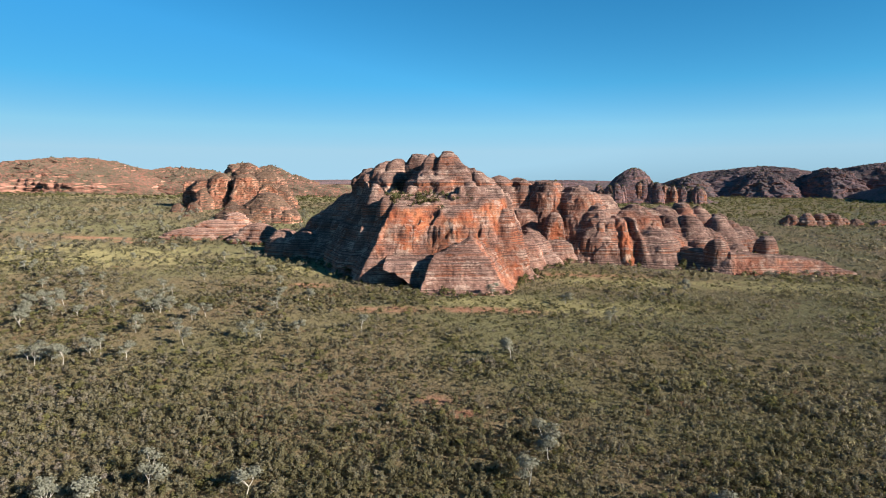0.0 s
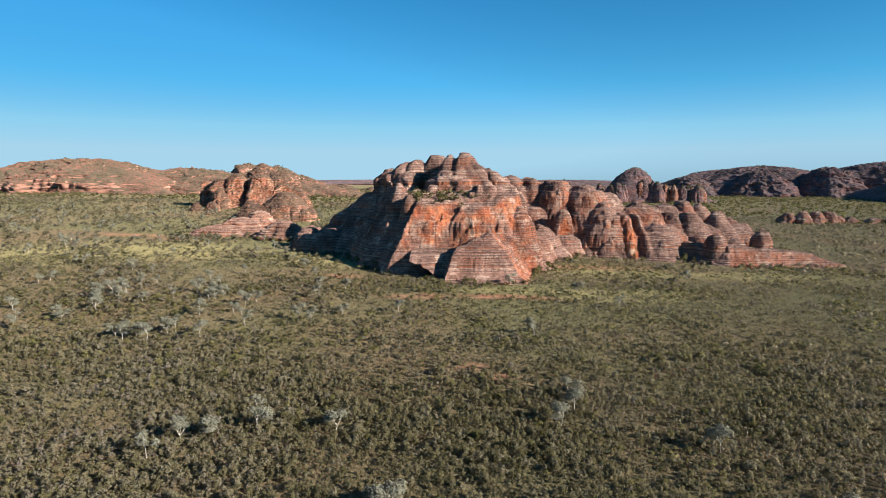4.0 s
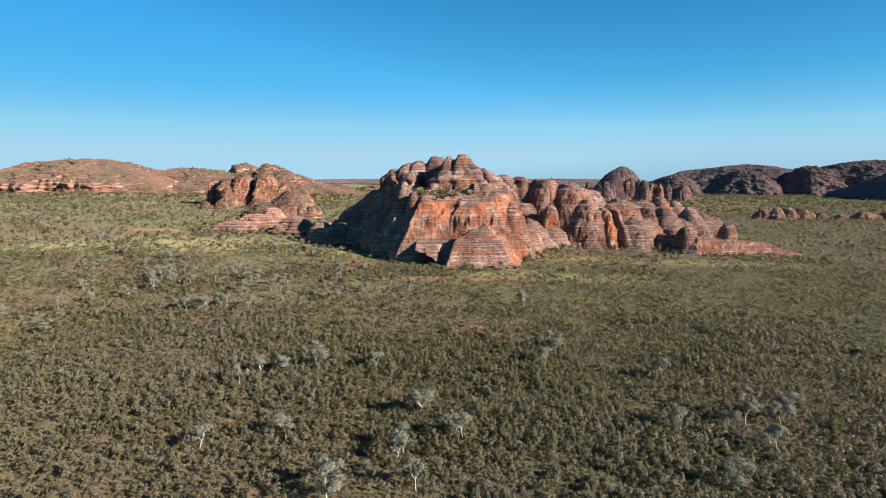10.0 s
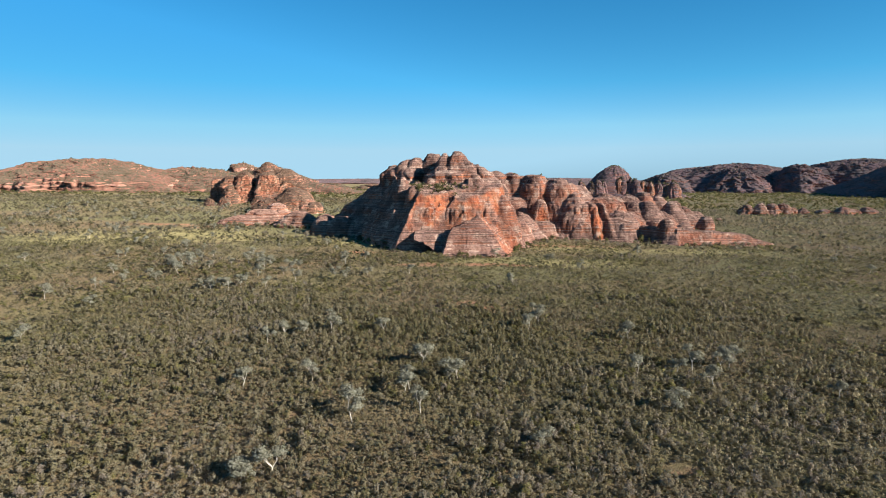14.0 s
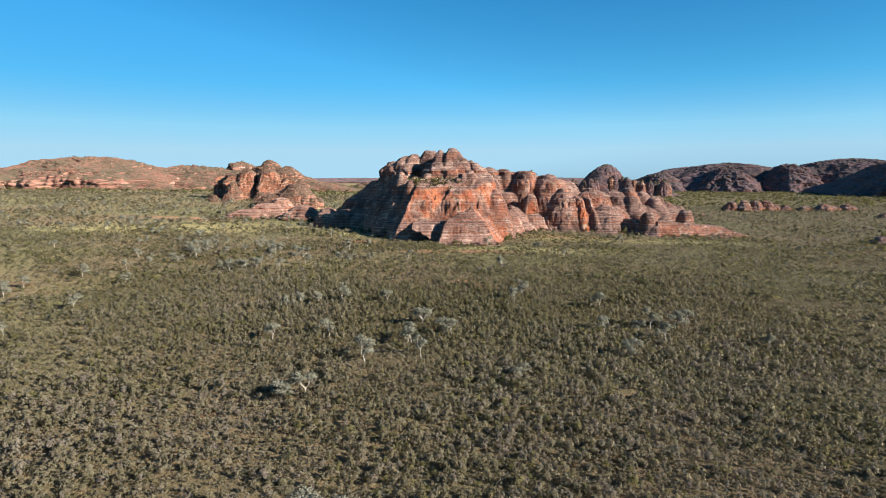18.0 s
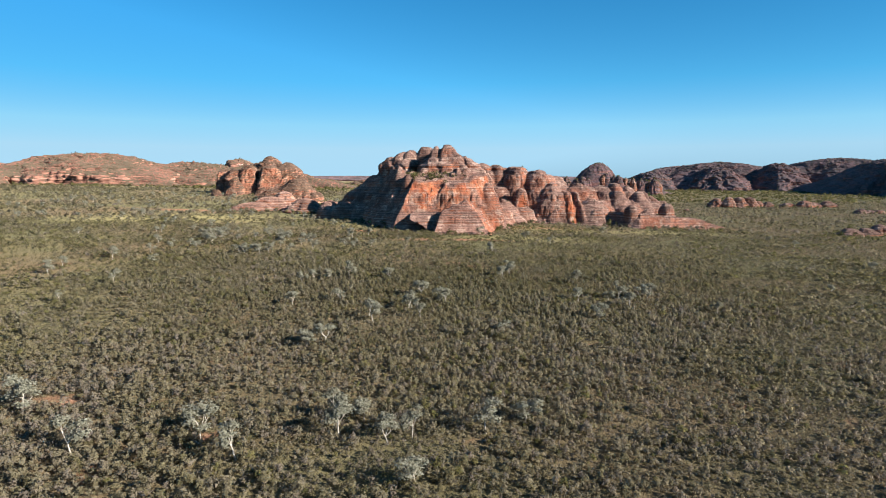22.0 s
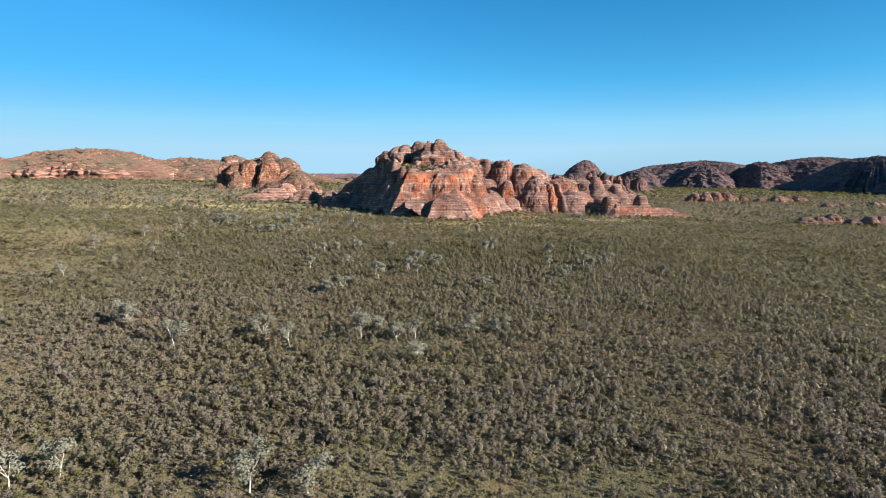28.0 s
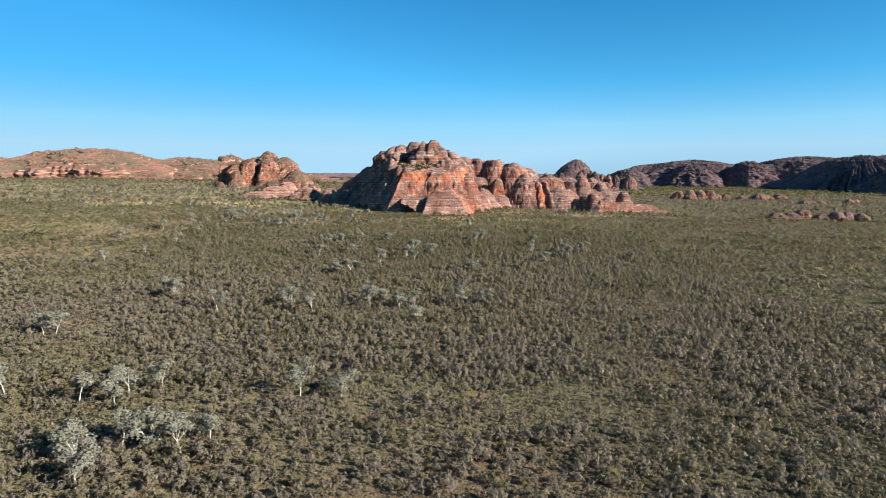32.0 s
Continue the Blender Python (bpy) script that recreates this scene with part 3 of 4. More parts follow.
    # east flank with its raw scoop, and the toe that runs out to the grass
    hewn(t, "east_flank", (-36, 56, -14, 66), [(facets, ((152, (16, 14, 28), 2.0, 1.0), (98, (34.5, 36, 28), 2.8, 0.3), (178, (15, 29, 50), 0.45, 0), (200, (-4, 12, 40), 2.0, .8), (0, (15, 46, 55), 0.8, 0), (270, (-10, 20, 46), 2.0, 0)), 1.6),
         (hump, 25, 32, 9, 15, 46, 14, 0, 2.6, .5), (hump, 31, 34, 9, 14, 35, 8, 0, 2.6, .5), (facets, ((148, (36, 22, 12), 1.3, 0), (85, (42, 36, 11), 1.4, 0), (180, (20, 22, 25), 0.2, 0), (0, (20, 50, 30), 1.2, 0)), 1.0)], 22, wander=1.2)
    # spur that runs down to the plain in three steps
    hewn(t, "spur", (-38, 40, -34, 30), [(facets, ((172, (0, -24, 5.2), 1.22, .12), (262, (-18.5, -22, 4.6), 1.9, 0), (106, (16, -22, 5.4), 1.15, .35), (178, (-8, -8, 23.5), 0.5, 0), (0, (-6, 0, 22), .8, 0)), 0.7),
         (facets, ((172, (0, -25, 5.2), 1.2, .1), (318, (-3, -3, 30.5), 1.8, 0), (264, (-13, -11, 22), 1.9, 0), (104, (26.5, -4, 11.0), 1.12, .75), (225, (7.8, 8, 36.5), 0.45, 0), (150, (10, 10, 37), 0.2, 0)), 0.7),
         (facets, ((158, (-25, -15.5, 8.5), 1.5, .9), (254, (-26, -15, 8.5), 1.5, .1), (100, (-13, -11, 22), 1.6, 0), (225, (-14.5, -13, 22.5), 0.75, .5), (330, (-15, -9, 21), 1.5, 0)), 0.6),
         (facets, ((172, (2, -25.5, 5), 2.2, .9), (260, (-20, -23, 4.5), 1.2, .5), (92, (17.5, -23, 5), 1.2, .9), (178, (0, -21.5, 9), 0.4, .5), (0, (0, -14, 9), .8, 0)), 0.6)],
         26, wander=0.8, ledge=0.42, step=0.4, furrows=0.9)
    # dark mound in the butte's own shade
    hewn(t, "mound", (-136, -76, 58, 126), [(hump, -113, 93, 13, 20, 30, 8, 0, 2.6, .6), (hump, -98, 84, 15, 18, 28, 8, 0, 2.6, .6)], 28, step=0.7)
    return t


def dome_range():
    t = thing("dome_range", 110, 120, "row of banded orange and grey sandstone beehive domes", "rock domes")
    D = lambda *p, **k: dome(t, *p, **{"mat": ROCK, "gully": .10, "rough": .6, "lobes": .12, "ledge": .55, "step": .75, **k})
    hewn(t, "skyline_wall", (2, 126, 96, 180), [(facets, ((174, (60, 104, 12), 1.25, .2), (0, (60, 174, 14), 1.5, 0), (90, (118, 140, 14), 1.3, 0), (270, (8, 140, 14), 1.3, 0), (180, (60, 126, 48.5), .25, .3)), 2.0),
         (hump, 29, 146, 18, 22, 62.5, 46, 0, 2.2, .8), (hump, 44, 147, 13, 20, 61, 46, 0, 2.2, .7), (hump, 54, 150, 11, 14, 57, 46), (hump, 63, 139, 17, 24, 58.5, 44, 0, 2.4, .6, .6),
         (hump, 83, 133, 18, 26, 56, 42, 0, 2.4, .62, .5), (hump, 99, 138, 20, 24, 50, 36, 0, 2, .8), (hump, 46, 124, 16, 18, 42, 24, 0, 2, .7, .3)], 41, blend=0.5, wander=2.0, ledge=.6, furrows=2.2)
    # lone raw column on its banded plinth, and the low shoulders beside it
    D(63, 102, 9.5, 11, 39.5, seed=46, a=3.2, b=.45, flare=.2, cuts=((168, 7, .10, 1.0),), name="column", rough=1.0)
    hewn(t, "plinth", (14, 92, 40, 130), [(hump, 63, 102, 22, 26, 23, 0, 0, 2.0, .7, .2), (hump, 46, 94, 22, 32, 31, 0, 0, 1.8, .9), (hump, 38, 70, 20, 30, 29, 0, 0, 1.7, .95, .2), (hump, 52, 80, 20, 24, 18, 0, 0, 2, .8)], 47, wander=1.6)
    # big banded dome, its raw hollow, and the ridge that walls it in
    hewn(t, "banded_dome", (58, 178, 56, 172), [(hump, 93, 114, 27, 38, 45.5, 0, 0, 1.8, .9), (hump, 105, 108, 15, 30, 38, 0, 8, 2.0, .8, 1.0), (hump, 114, 106, 11, 36, 37, 0, 10, 1.6, .95),
         (hump, 121, 128, 40, 48, 44.5, 0, 0, 1.8, 1.0, .9), (hump, 128, 106, 30, 38, 31, 0, 0, 1.8, .95), (hump, 141, 116, 21, 30, 30, 0, 0, 2.0, .8, .6), (hump, 86, 100, 20, 22, 22, 0, 0, 2.0, .7), (hump, 132, 144, 24, 26, 43, 4)],
         48, blend=0.5, wander=2.2, ledge=.65, furrows=2.4)
    # lower domes down to the plain
    hewn(t, "low_shoulder", (118, 252, 76, 212), [(hump, 147, 130, 24, 34, 36, 0, 0, 2.0, .9, .6), (hump, 159, 125, 22, 34, 36, 0, 0, 2.0, .95), (hump, 161, 110, 21, 26, 25, 0, 0, 1.8, .9, .4), (hump, 172, 123, 18, 22, 28, 0, 0, 2, .8),
         (hump, 185, 139, 22, 27, 35.5, 0, 0, 1.8, .85), (hump, 199, 141, 21, 23, 27, 0, 0, 1.8, .9), (hump, 212, 146, 23, 22, 20, 0, 0, 1.8, .9), (hump, 152, 158, 22, 26, 42, 0), (hump, 170, 168, 18, 24, 44.5, 0, 0, 2.2, .65, .5),
         (hump, 184, 170, 17, 22, 41.5, 0, 0, 2.0, .7), (hump, 200, 173, 18, 22, 35, 0, 0, 2, .7), (hump, 214, 182, 16, 19, 30, 0, 0, 2, .7), (hump, 227, 190, 14, 16, 25, 0)], 52, step=0.6, blend=0.4, wander=1.8, furrows=2.2)
    return t


def low_outcrops():
    t = thing("rock_platform", 205, 80, "low banded sandstone platform with rounded knobs", "rock outcrop")
    hewn(t, "platform", (136, 250, 52, 112), [(facets, ((172, (190, 63, 5.5), 1.5, .5), (82, (238, 74, 4.5), .55, 0), (0, (190, 100, 7), 1.2, 0), (248, (161, 63, 6.5), 2.6, 0), (86, (168, 76, 17.5), .075, 0)), 1.0),
         (facets, ((222, (148, 72, 7), 1.7, 0), (150, (166, 63, 7), 2.4, 0), (0, (150, 96, 8), 1.2, 0), (90, (172, 80, 12), 1.0, 0), (180, (150, 80, 17), .2, 0)), 1.0),
         (hump, 159, 76, 8, 9, 25, 12, 0, 2.6, .55), (hump, 194, 86, 7.5, 7.5, 26, 14, 0, 2.6, .55), (hump, 178, 88, 9, 7, 20, 12)], 61, mat=ROCK, wander=1.2)
    for k, (x, y, spread, top, n) in enumerate(((455, 490, 22, 21, 4), (500, 500, 18, 14, 3), (580, 500, 26, 14, 4), (352, 40, 18, 10, 4), (395, 30, 14, 9, 3), (567, 340, 16, 11, 3), (310, 330, 10, 10, 2), (640, 360, 14, 9, 2))):
        t = thing("rock_outcrop", x, y, "small cluster of rounded red sandstone domes in scrub", "rock outcrop", "outcrops on the plain")
        rng = random.Random(k)
        for j in range(n):
            dome(t, x + spread * (j - (n - 1) / 2) * 0.8, y + rng.uniform(-7, 7), spread * .62, spread * .6, top - rng.uniform(0, 5), seed=70 + 7 * k + j, a=3, b=.5, step=1.2, mat=RED_ROCK)


def west_butte():
    t = thing("columned_butte", -280, 475, "pale orange sandstone butte with columned cliffs and a grassy top", "rock butte")
    D = lambda *p, **k: dome(t, *p, mat=BUTTE_ROCK, **k)
    D(-278, 486, 60, 48, 64, a=6, b=.35, flare=.14, seed=81, gully=.25, lobes=.3, step=1.3, rough=1.3, cuts=((178, 36, .1),))
    D(-272, 488, 50, 40, 83, a=1.8, b=.7, flare=.3, seed=80, gully=.3, step=1.3, rough=1.9)
    D(-331, 470, 16, 22, 63, a=7, b=.35, flare=.06, seed=82, cuts=((170, 18, .05),), gully=.3, step=1.1)
    D(-313, 452, 14, 18, 62, a=7, b=.35, flare=.06, seed=83, cuts=((172, 14, .05),), gully=.3, step=1.1)
    D(-293, 448, 14, 18, 68, a=5, b=.4, flare=.1, seed=84, cuts=((170, 13, .08),), gully=.3, step=1.1)
    D(-262, 446, 19, 20, 68, a=5, b=.4, flare=.12, seed=85, cuts=((165, 14, .1),), gully=.25, step=1.1)
    D(-236, 456, 20, 24, 56, a=4, b=.4, flare=.3, seed=86, cuts=((160, 15, .3),), step=1.1)
    D(-222, 462, 20, 24, 40, a=3, b=.5, flare=.4, seed=93, step=1.1)
    D(-242, 478, 36, 34, 73, a=2.2, flare=.35, seed=96, gully=.25, step=1.2)
    D(-222, 458, 24, 24, 50, a=2.2, flare=.45, seed=97, gully=.2, step=1.1, cuts=((165, 15, .5),))
    knobs(t, -275, 470, 58, 46, 72, 9, 320, mat=BUTTE_ROCK, step=1.3)
    t = thing("banded_hump", -187, 290, "banded sandstone hump at the foot of the butte", "rock outcrop")
    dome(t, -190, 300, 32, 30, 48, seed=87, mat=BUTTE_ROCK, a=1.9, cuts=((270, 24, .3),))
    dome(t, -215, 285, 24, 20, 36, seed=88, mat=BUTTE_ROCK)
    knobs(t, -190, 298, 30, 28, 44, 6, 321, mat=BUTTE_ROCK)
    t = thing("whaleback_rock", -190, 150, "low pale striped sandstone whaleback", "rock outcrop")
    wedge = {"mat": PALE_ROCK, "a": 3, "flare": .35, "ledge": 1.3, "rough": .8, "step": .8}
    dome(t, -196, 156, 38, 16, 25, seed=89, turn=6, **wedge)
    dome(t, -186, 163, 28, 15, 30, seed=94, turn=8, **wedge)
    dome(t, -174, 171, 19, 14, 35, seed=90, turn=8, **wedge)
    t = thing("whaleback_rock", -143, 140, "low striped grey and orange sandstone hump", "rock outcrop")
    dome(t, -146, 140, 23, 16, 29, seed=91, **wedge)
    dome(t, -127, 136, 15, 12, 22, seed=95, **wedge)
    for x, y, r, h in ((-320, 385, 10, 33), (-303, 390, 11, 35), (-262, 400, 12, 36), (-285, 330, 6, 26), (-335, 420, 8, 33)):
        t = thing("boulder", x, y, "rounded pale sandstone boulder on the plain", "boulder", "boulders by the butte")
        dome(t, x, y, r, r * .8, h, seed=int(r * 7 + h), mat=BUTTE_ROCK, a=2.2)


def mesas():
    cliffed = lambda u: np.interp(u, [0, .1, .16, .38, .46, .9, .97, 1], [1, .93, .88, .84, .76, .30, .14, 0])
    sloped = lambda u: np.interp(u, [0, .3, .6, .85, .95, 1], [1, .78, .56, .36, .2, 0])
    def mesa(name, label, spots, mat, profile, **k):
        t = thing(name, spots[0][0], spots[0][1], label, "mesa")
        for j, (x, y, rx, ry, top, turn) in enumerate(spots):
            dome(t, x, y, rx, ry, top, turn, profile=profile, seed=100 + j * 3 + int(abs(x)) % 50, mat=mat, name="ridge", **{"step": 4.5, "rough": 3.6, "ledge": 0.12, "sink": 10, "lobes": .32, "gully": .14, "freq": 1.3, **k})
        return t
    mesa("long_mesa", "long red mesa with pale cliffs and scrubby slopes", ((-790, 930, 300, 150, 104, 8), (-1080, 840, 280, 150, 97, 5), (-590, 980, 230, 120, 85, -8), (-1400, 780, 300, 200, 100, 0)), FAR_ROCK, cliffed)
    mesa("hillside", "scrubby red hillside running out from the mesa", ((-450, 1040, 260, 110, 68, -10), (-520, 1010, 200, 110, 75, -8)), FAR_ROCK, sloped)
    mesa("rugged_hill", "rugged red hill behind the butte", ((-505, 1330, 120, 90, 98, 0), (-440, 1340, 90, 60, 74, 0)), FAR_ROCK, cliffed)
    t = mesa("crag", "small rugged crag on the skyline", ((-640, 1500, 90, 70, 112, 0),), FAR_ROCK, cliffed)
    mesa("cliff_line", "low orange cliff line far across the plain", ((-370, 1500, 90, 40, 46, 0), (-250, 1540, 90, 40, 42, 0), (-130, 1560, 120, 50, 50, 0), (90, 1580, 140, 60, 58, 0)), FAR_ROCK, cliffed)
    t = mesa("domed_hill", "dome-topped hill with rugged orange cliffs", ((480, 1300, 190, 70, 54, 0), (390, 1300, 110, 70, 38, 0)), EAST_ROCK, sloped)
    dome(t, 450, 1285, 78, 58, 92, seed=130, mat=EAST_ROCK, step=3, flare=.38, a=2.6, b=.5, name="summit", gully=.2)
    rk = random.Random(12)
    for j in range(34):
        x = rk.uniform(350, 615)
        r = rk.uniform(11, 19)
        dome(t, x, rk.uniform(1226, 1270), r, r * rk.uniform(1, 1.5), 58 - 0.12 * abs(x - 460) + rk.uniform(-14, 6), seed=131 + j, mat=(RED_ROCK, EAST_ROCK, EAST_ROCK)[j % 3], step=2.0, flare=.25, a=3, b=.45, name="column", gully=.2)
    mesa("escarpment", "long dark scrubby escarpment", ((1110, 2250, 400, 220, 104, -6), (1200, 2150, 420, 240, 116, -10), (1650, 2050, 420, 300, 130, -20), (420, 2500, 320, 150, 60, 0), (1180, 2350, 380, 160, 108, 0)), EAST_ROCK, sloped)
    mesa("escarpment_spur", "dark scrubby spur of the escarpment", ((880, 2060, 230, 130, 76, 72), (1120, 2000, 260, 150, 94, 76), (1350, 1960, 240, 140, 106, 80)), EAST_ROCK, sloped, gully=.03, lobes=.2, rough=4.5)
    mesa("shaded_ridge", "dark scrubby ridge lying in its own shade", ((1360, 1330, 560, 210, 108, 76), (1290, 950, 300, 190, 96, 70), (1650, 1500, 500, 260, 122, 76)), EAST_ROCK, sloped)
    mesa("plateau", "flat plateau on the horizon with haze blue in its colour", ((-600, 3600, 1300, 240, 63, 0), (700, 3700, 1200, 240, 61, 0), (-2100, 3000, 1000, 300, 90, 20)), EAST_ROCK, cliffed)


main_butte()
dome_range()
low_outcrops()
west_butte()
mesas()


# ---- scrub ----
def clear_of_rock(x, y):
    ok = np.ones(len(x), bool)
    for cx, cy, rx, ry, c, s in FOOT:
        dx, dy = x - cx, y - cy
        ok &= ((dx * c + dy * s) / rx) ** 2 + ((-dx * s + dy * c) / ry) ** 2 > 1
    for x0, y0, step, covered in FLOOR:
        i, j = np.floor((y - y0) / step).astype(int), np.floor((x - x0) / step).astype(int)
        inside = (i >= 0) & (j >= 0) & (i < covered.shape[0]) & (j < covered.shape[1])
        ok[inside] &= ~covered[i[inside], j[inside]]
    return ok


def sprig(n, leaf, rng, belly=0.5):
    """One shrub, width 1 and height 1: n leaf sprays over and inside a rounded body. Gives their corners and the body's normals there."""
    d = rng.normal(size=(n, 3))
    d[:, 2] = np.where(rng.uniform(0, 1, n) < 0.75, np.abs(d[:, 2]), d[:, 2])
    d /= np.linalg.norm(d, axis=1, keepdims=True)
    out = rng.uniform(0.35, 1.15, (n, 1))
    c = d * out * [0.46, 0.46, 0.5] + [0, 0, belly]
    c[:, :2] *= (0.85 + 0.35 * np.sin(3.1 * c[:, 2] + rng.uniform(0, 3)))[:, None]
    nn = d + rng.normal(size=(n, 3)) * 0.5
    nn /= np.linalg.norm(nn, axis=1, keepdims=True)
    e1 = np.cross(nn, rng.normal(size=(n, 3)))
    e1 /= np.linalg.norm(e1, axis=1, keepdims=True)
    e2 = np.cross(nn, e1)
    s1, s2 = leaf * rng.uniform(0.5, 1.2, (n, 1)), leaf * rng.uniform(0.4, 0.8, (n, 1))
    tri = np.stack([c - e1 * s1 * 0.6 - e2 * s2 * 0.4, c + e1 * s1 * 0.6 - e2 * s2 * 0.5, c + e2 * s2 * 0.9], 1)
    body = d + rng.normal(size=(n, 3)) * 0.12 + [0, 0, 0.8]
    body /= np.linalg.norm(body, axis=1, keepdims=True)
    return tri, np.repeat(body[:, None], 3, 1)


def scatter(name, label, xy, z, size, tone, kinds, mat, rng, category="shrubs"):
    """All plants of one sort in one mesh: xy (n,2), z, size by plant (width and height factors)."""
    n = len(xy)
    pick, spin = rng.integers(0, len(kinds), n), rng.uniform(0, 2 * np.pi, n)
    V, T, N = [], [], []
    for k, (tri, body) in enumerate(kinds):
        sel = np.where(pick == k)[0]
        if not len(sel):
            continue
        c, s = np.cos(spin[sel])[:, None], np.sin(spin[sel])[:, None]
        p = tri.reshape(-1, 3)
        w, h = size[sel, 0][:, None], size[sel, 1][:, None]
        X = (p[:, 0] * c - p[:, 1] * s) * w + xy[sel, 0][:, None]
        Y = (p[:, 0] * s + p[:, 1] * c) * w + xy[sel, 1][:, None]
        Z = p[:, 2] * h + z[sel][:, None]
        V.append(np.stack([X, Y, Z], -1).reshape(-1, 3))
        q = body.reshape(-1, 3)
        N.append(np.stack([q[:, 0] * c - q[:, 1] * s, q[:, 0] * s + q[:, 1] * c, q[:, 2] + 0 * c], -1).reshape(-1, 3))
        T.append(np.repeat(tone[sel], len(p)))
    V, T, N = np.concatenate(V), np.concatenate(T), np.concatenate(N)
    me = mesh_of(name, V, np.arange(len(V)).reshape(-1, 3), mat, [("tone", T), ("body", N)], smooth=False)
    return tagged(new(name, me), label, category, kind="stuff")


rng = np.random.default_rng(7)


def spread(n, x0, x1, y0, y1, keep):
    """Random spots in a box, thinned by keep(x, y), on the ground and clear of rock."""
    x, y = rng.uniform(x0, x1, n), rng.uniform(y0, y1, n)
    ok = keep(x, y) & clear_of_rock(x, y)
    x, y = x[ok], y[ok]
    return np.stack([x, y], -1), ground_z(x, y)


def in_view(x, y):
    return np.abs(x + 18 - 0.02 * (y + 500)) < 0.82 * (y + 575) + 25


def thicket(x, y, seed, lo, hi):
    f = 0.5 + 0.4 * fbm(x / 26, y / 26, 0 * x, seed, 4) + 0.4 * fbm(x / 110, y / 80, 0 * x, seed + 7, 3)
    return rng.uniform(0, 1, len(x)) < lo + (hi - lo) * np.clip(f * 1.9 - 0.45, 0, 1)


near_kinds = [sprig(30, 0.25, rng) for _ in range(14)]
mid_kinds = [sprig(13, 0.42, rng) for _ in range(10)]
far_kinds = [sprig(9, 0.58, rng) for _ in range(8)]


def close_by(x, y):
    """The stretch under the flight, with a ragged border."""
    x, y = x + rng.normal(0, 14, len(x)), y + rng.normal(0, 22, len(y))
    return (np.abs(x + 18) < 135) & (y < -150)


def scrub():
    def tones(xy, seed):
        x, y = xy.T
        zone = 0.5 + 0.55 * fbm(x / 34, y / 34, 0 * x, seed, 3)
        south = np.clip((-200 - y) / 170, 0, 1)
        return np.clip(0.8 * zone - 0.12 + 0.42 * south + 0.1 * np.clip((y + 190) / 120, 0, 1) + rng.normal(0, 0.26, len(xy)), 0, 1)

    def grown(xy, k):
        """Sizes: taller where thickets stand, low between them."""
        x, y = xy.T
        clump = fbm(x / 9, y / 6, 0 * x, 71, 2) + 0.6 * vnoise(x / 31, y / 24, 0 * x, 72)
        return np.clip(rng.lognormal(0, k, len(xy)) * np.exp(0.5 * clump), 0.5, 2.3)

    open_soil = lambda x, y: bare_at(x, y) < 0.3
    xy, z = spread(118000, -180, 150, -490, -100, lambda x, y: in_view(x, y) & close_by(x, y) & thicket(x, y, 60, .5, 1.0) & open_soil(x, y))
    s = grown(xy, 0.40)
    scatter("acacia_scrub", "dense grey-green and brown acacia scrub on red soil", xy, z - 0.15, np.stack([1.3 * s, 1.3 * s * rng.uniform(.7, 1.25, len(xy))], -1), tones(xy, 90), near_kinds, SHRUB, rng)
    xy, z = spread(13000, -180, 150, -490, -100, lambda x, y: in_view(x, y) & close_by(x, y) & (fbm(x / 35, y / 35, 0 * x, 61, 3) + (y + 300) / 400 > 0.22 + 0.5 * rng.uniform(-1, 1, len(x))))
    s = grown(xy, 0.35)
    scatter("olive_scrub", "olive green shrubs among the grey scrub", xy, z - 0.1, np.stack([1.7 * s, 1.25 * s], -1), rng.uniform(0, 1, len(xy)), near_kinds, GREEN, rng)
    # low tussocks that close the gaps between the shrubs
    xy, z = spread(75000, -180, 150, -490, -100, lambda x, y: in_view(x, y) & close_by(x, y) & open_soil(x, y))
    s = grown(xy, 0.3)
    scatter("tussock_grass", "low straw and olive tussocks under the scrub", xy, z - 0.08, np.stack([1.3 * s, 0.55 * s], -1), np.clip(tones(xy, 95) - .1, 0, 1), far_kinds, SHRUB, rng, "grass")
    xy, z = spread(120000, -430, 430, -420, 30, lambda x, y: in_view(x, y) & ~close_by(x, y) & thicket(x, y, 64, .2, 1.0) & open_soil(x, y) & (rng.uniform(0, 1.25, len(x)) > straw_at(x, y)))
    s = grown(xy, 0.35)
    scatter("grey_scrub", "grey-green scrub over straw-coloured grass", xy, z - 0.1, np.stack([1.5 * s, 1.25 * s], -1), tones(xy, 91), mid_kinds, SHRUB, rng)
    xy, z = spread(42000, -430, 430, -420, 60, lambda x, y: in_view(x, y) & ~close_by(x, y) & (fbm(x / 45, y / 45, 0 * x, 65, 3) > 0.05 + 0.5 * rng.uniform(-1, 1, len(x))))
    s = grown(xy, 0.35)
    scatter("low_green_scrub", "olive green shrubs on the plain", xy, z - 0.1, np.stack([2.0 * s, 1.2 * s], -1), rng.uniform(0, 1, len(xy)), mid_kinds, GREEN, rng)
    xy, z = spread(46000, -900, 900, 30, 620, lambda x, y: in_view(x, y) & thicket(x, y, 62, .25, 1.0) & open_soil(x, y))
    s = grown(xy, 0.35)
    scatter("pale_scrub", "pale green scrub and low trees across the plain", xy, z - 0.1, np.stack([2.7 * s, 1.9 * s], -1), tones(xy, 92), far_kinds, SHRUB, rng)
    xy, z = spread(26000, -430, 430, -640, 0, lambda x, y: ~in_view(x, y) | (y < -480))
    s = grown(xy, 0.3)
    scatter("sparse_scrub", "sparse scrub on the plain", xy, z - 0.1, np.stack([2.2 * s, 1.8 * s], -1), tones(xy, 93), far_kinds, SHRUB, rng)
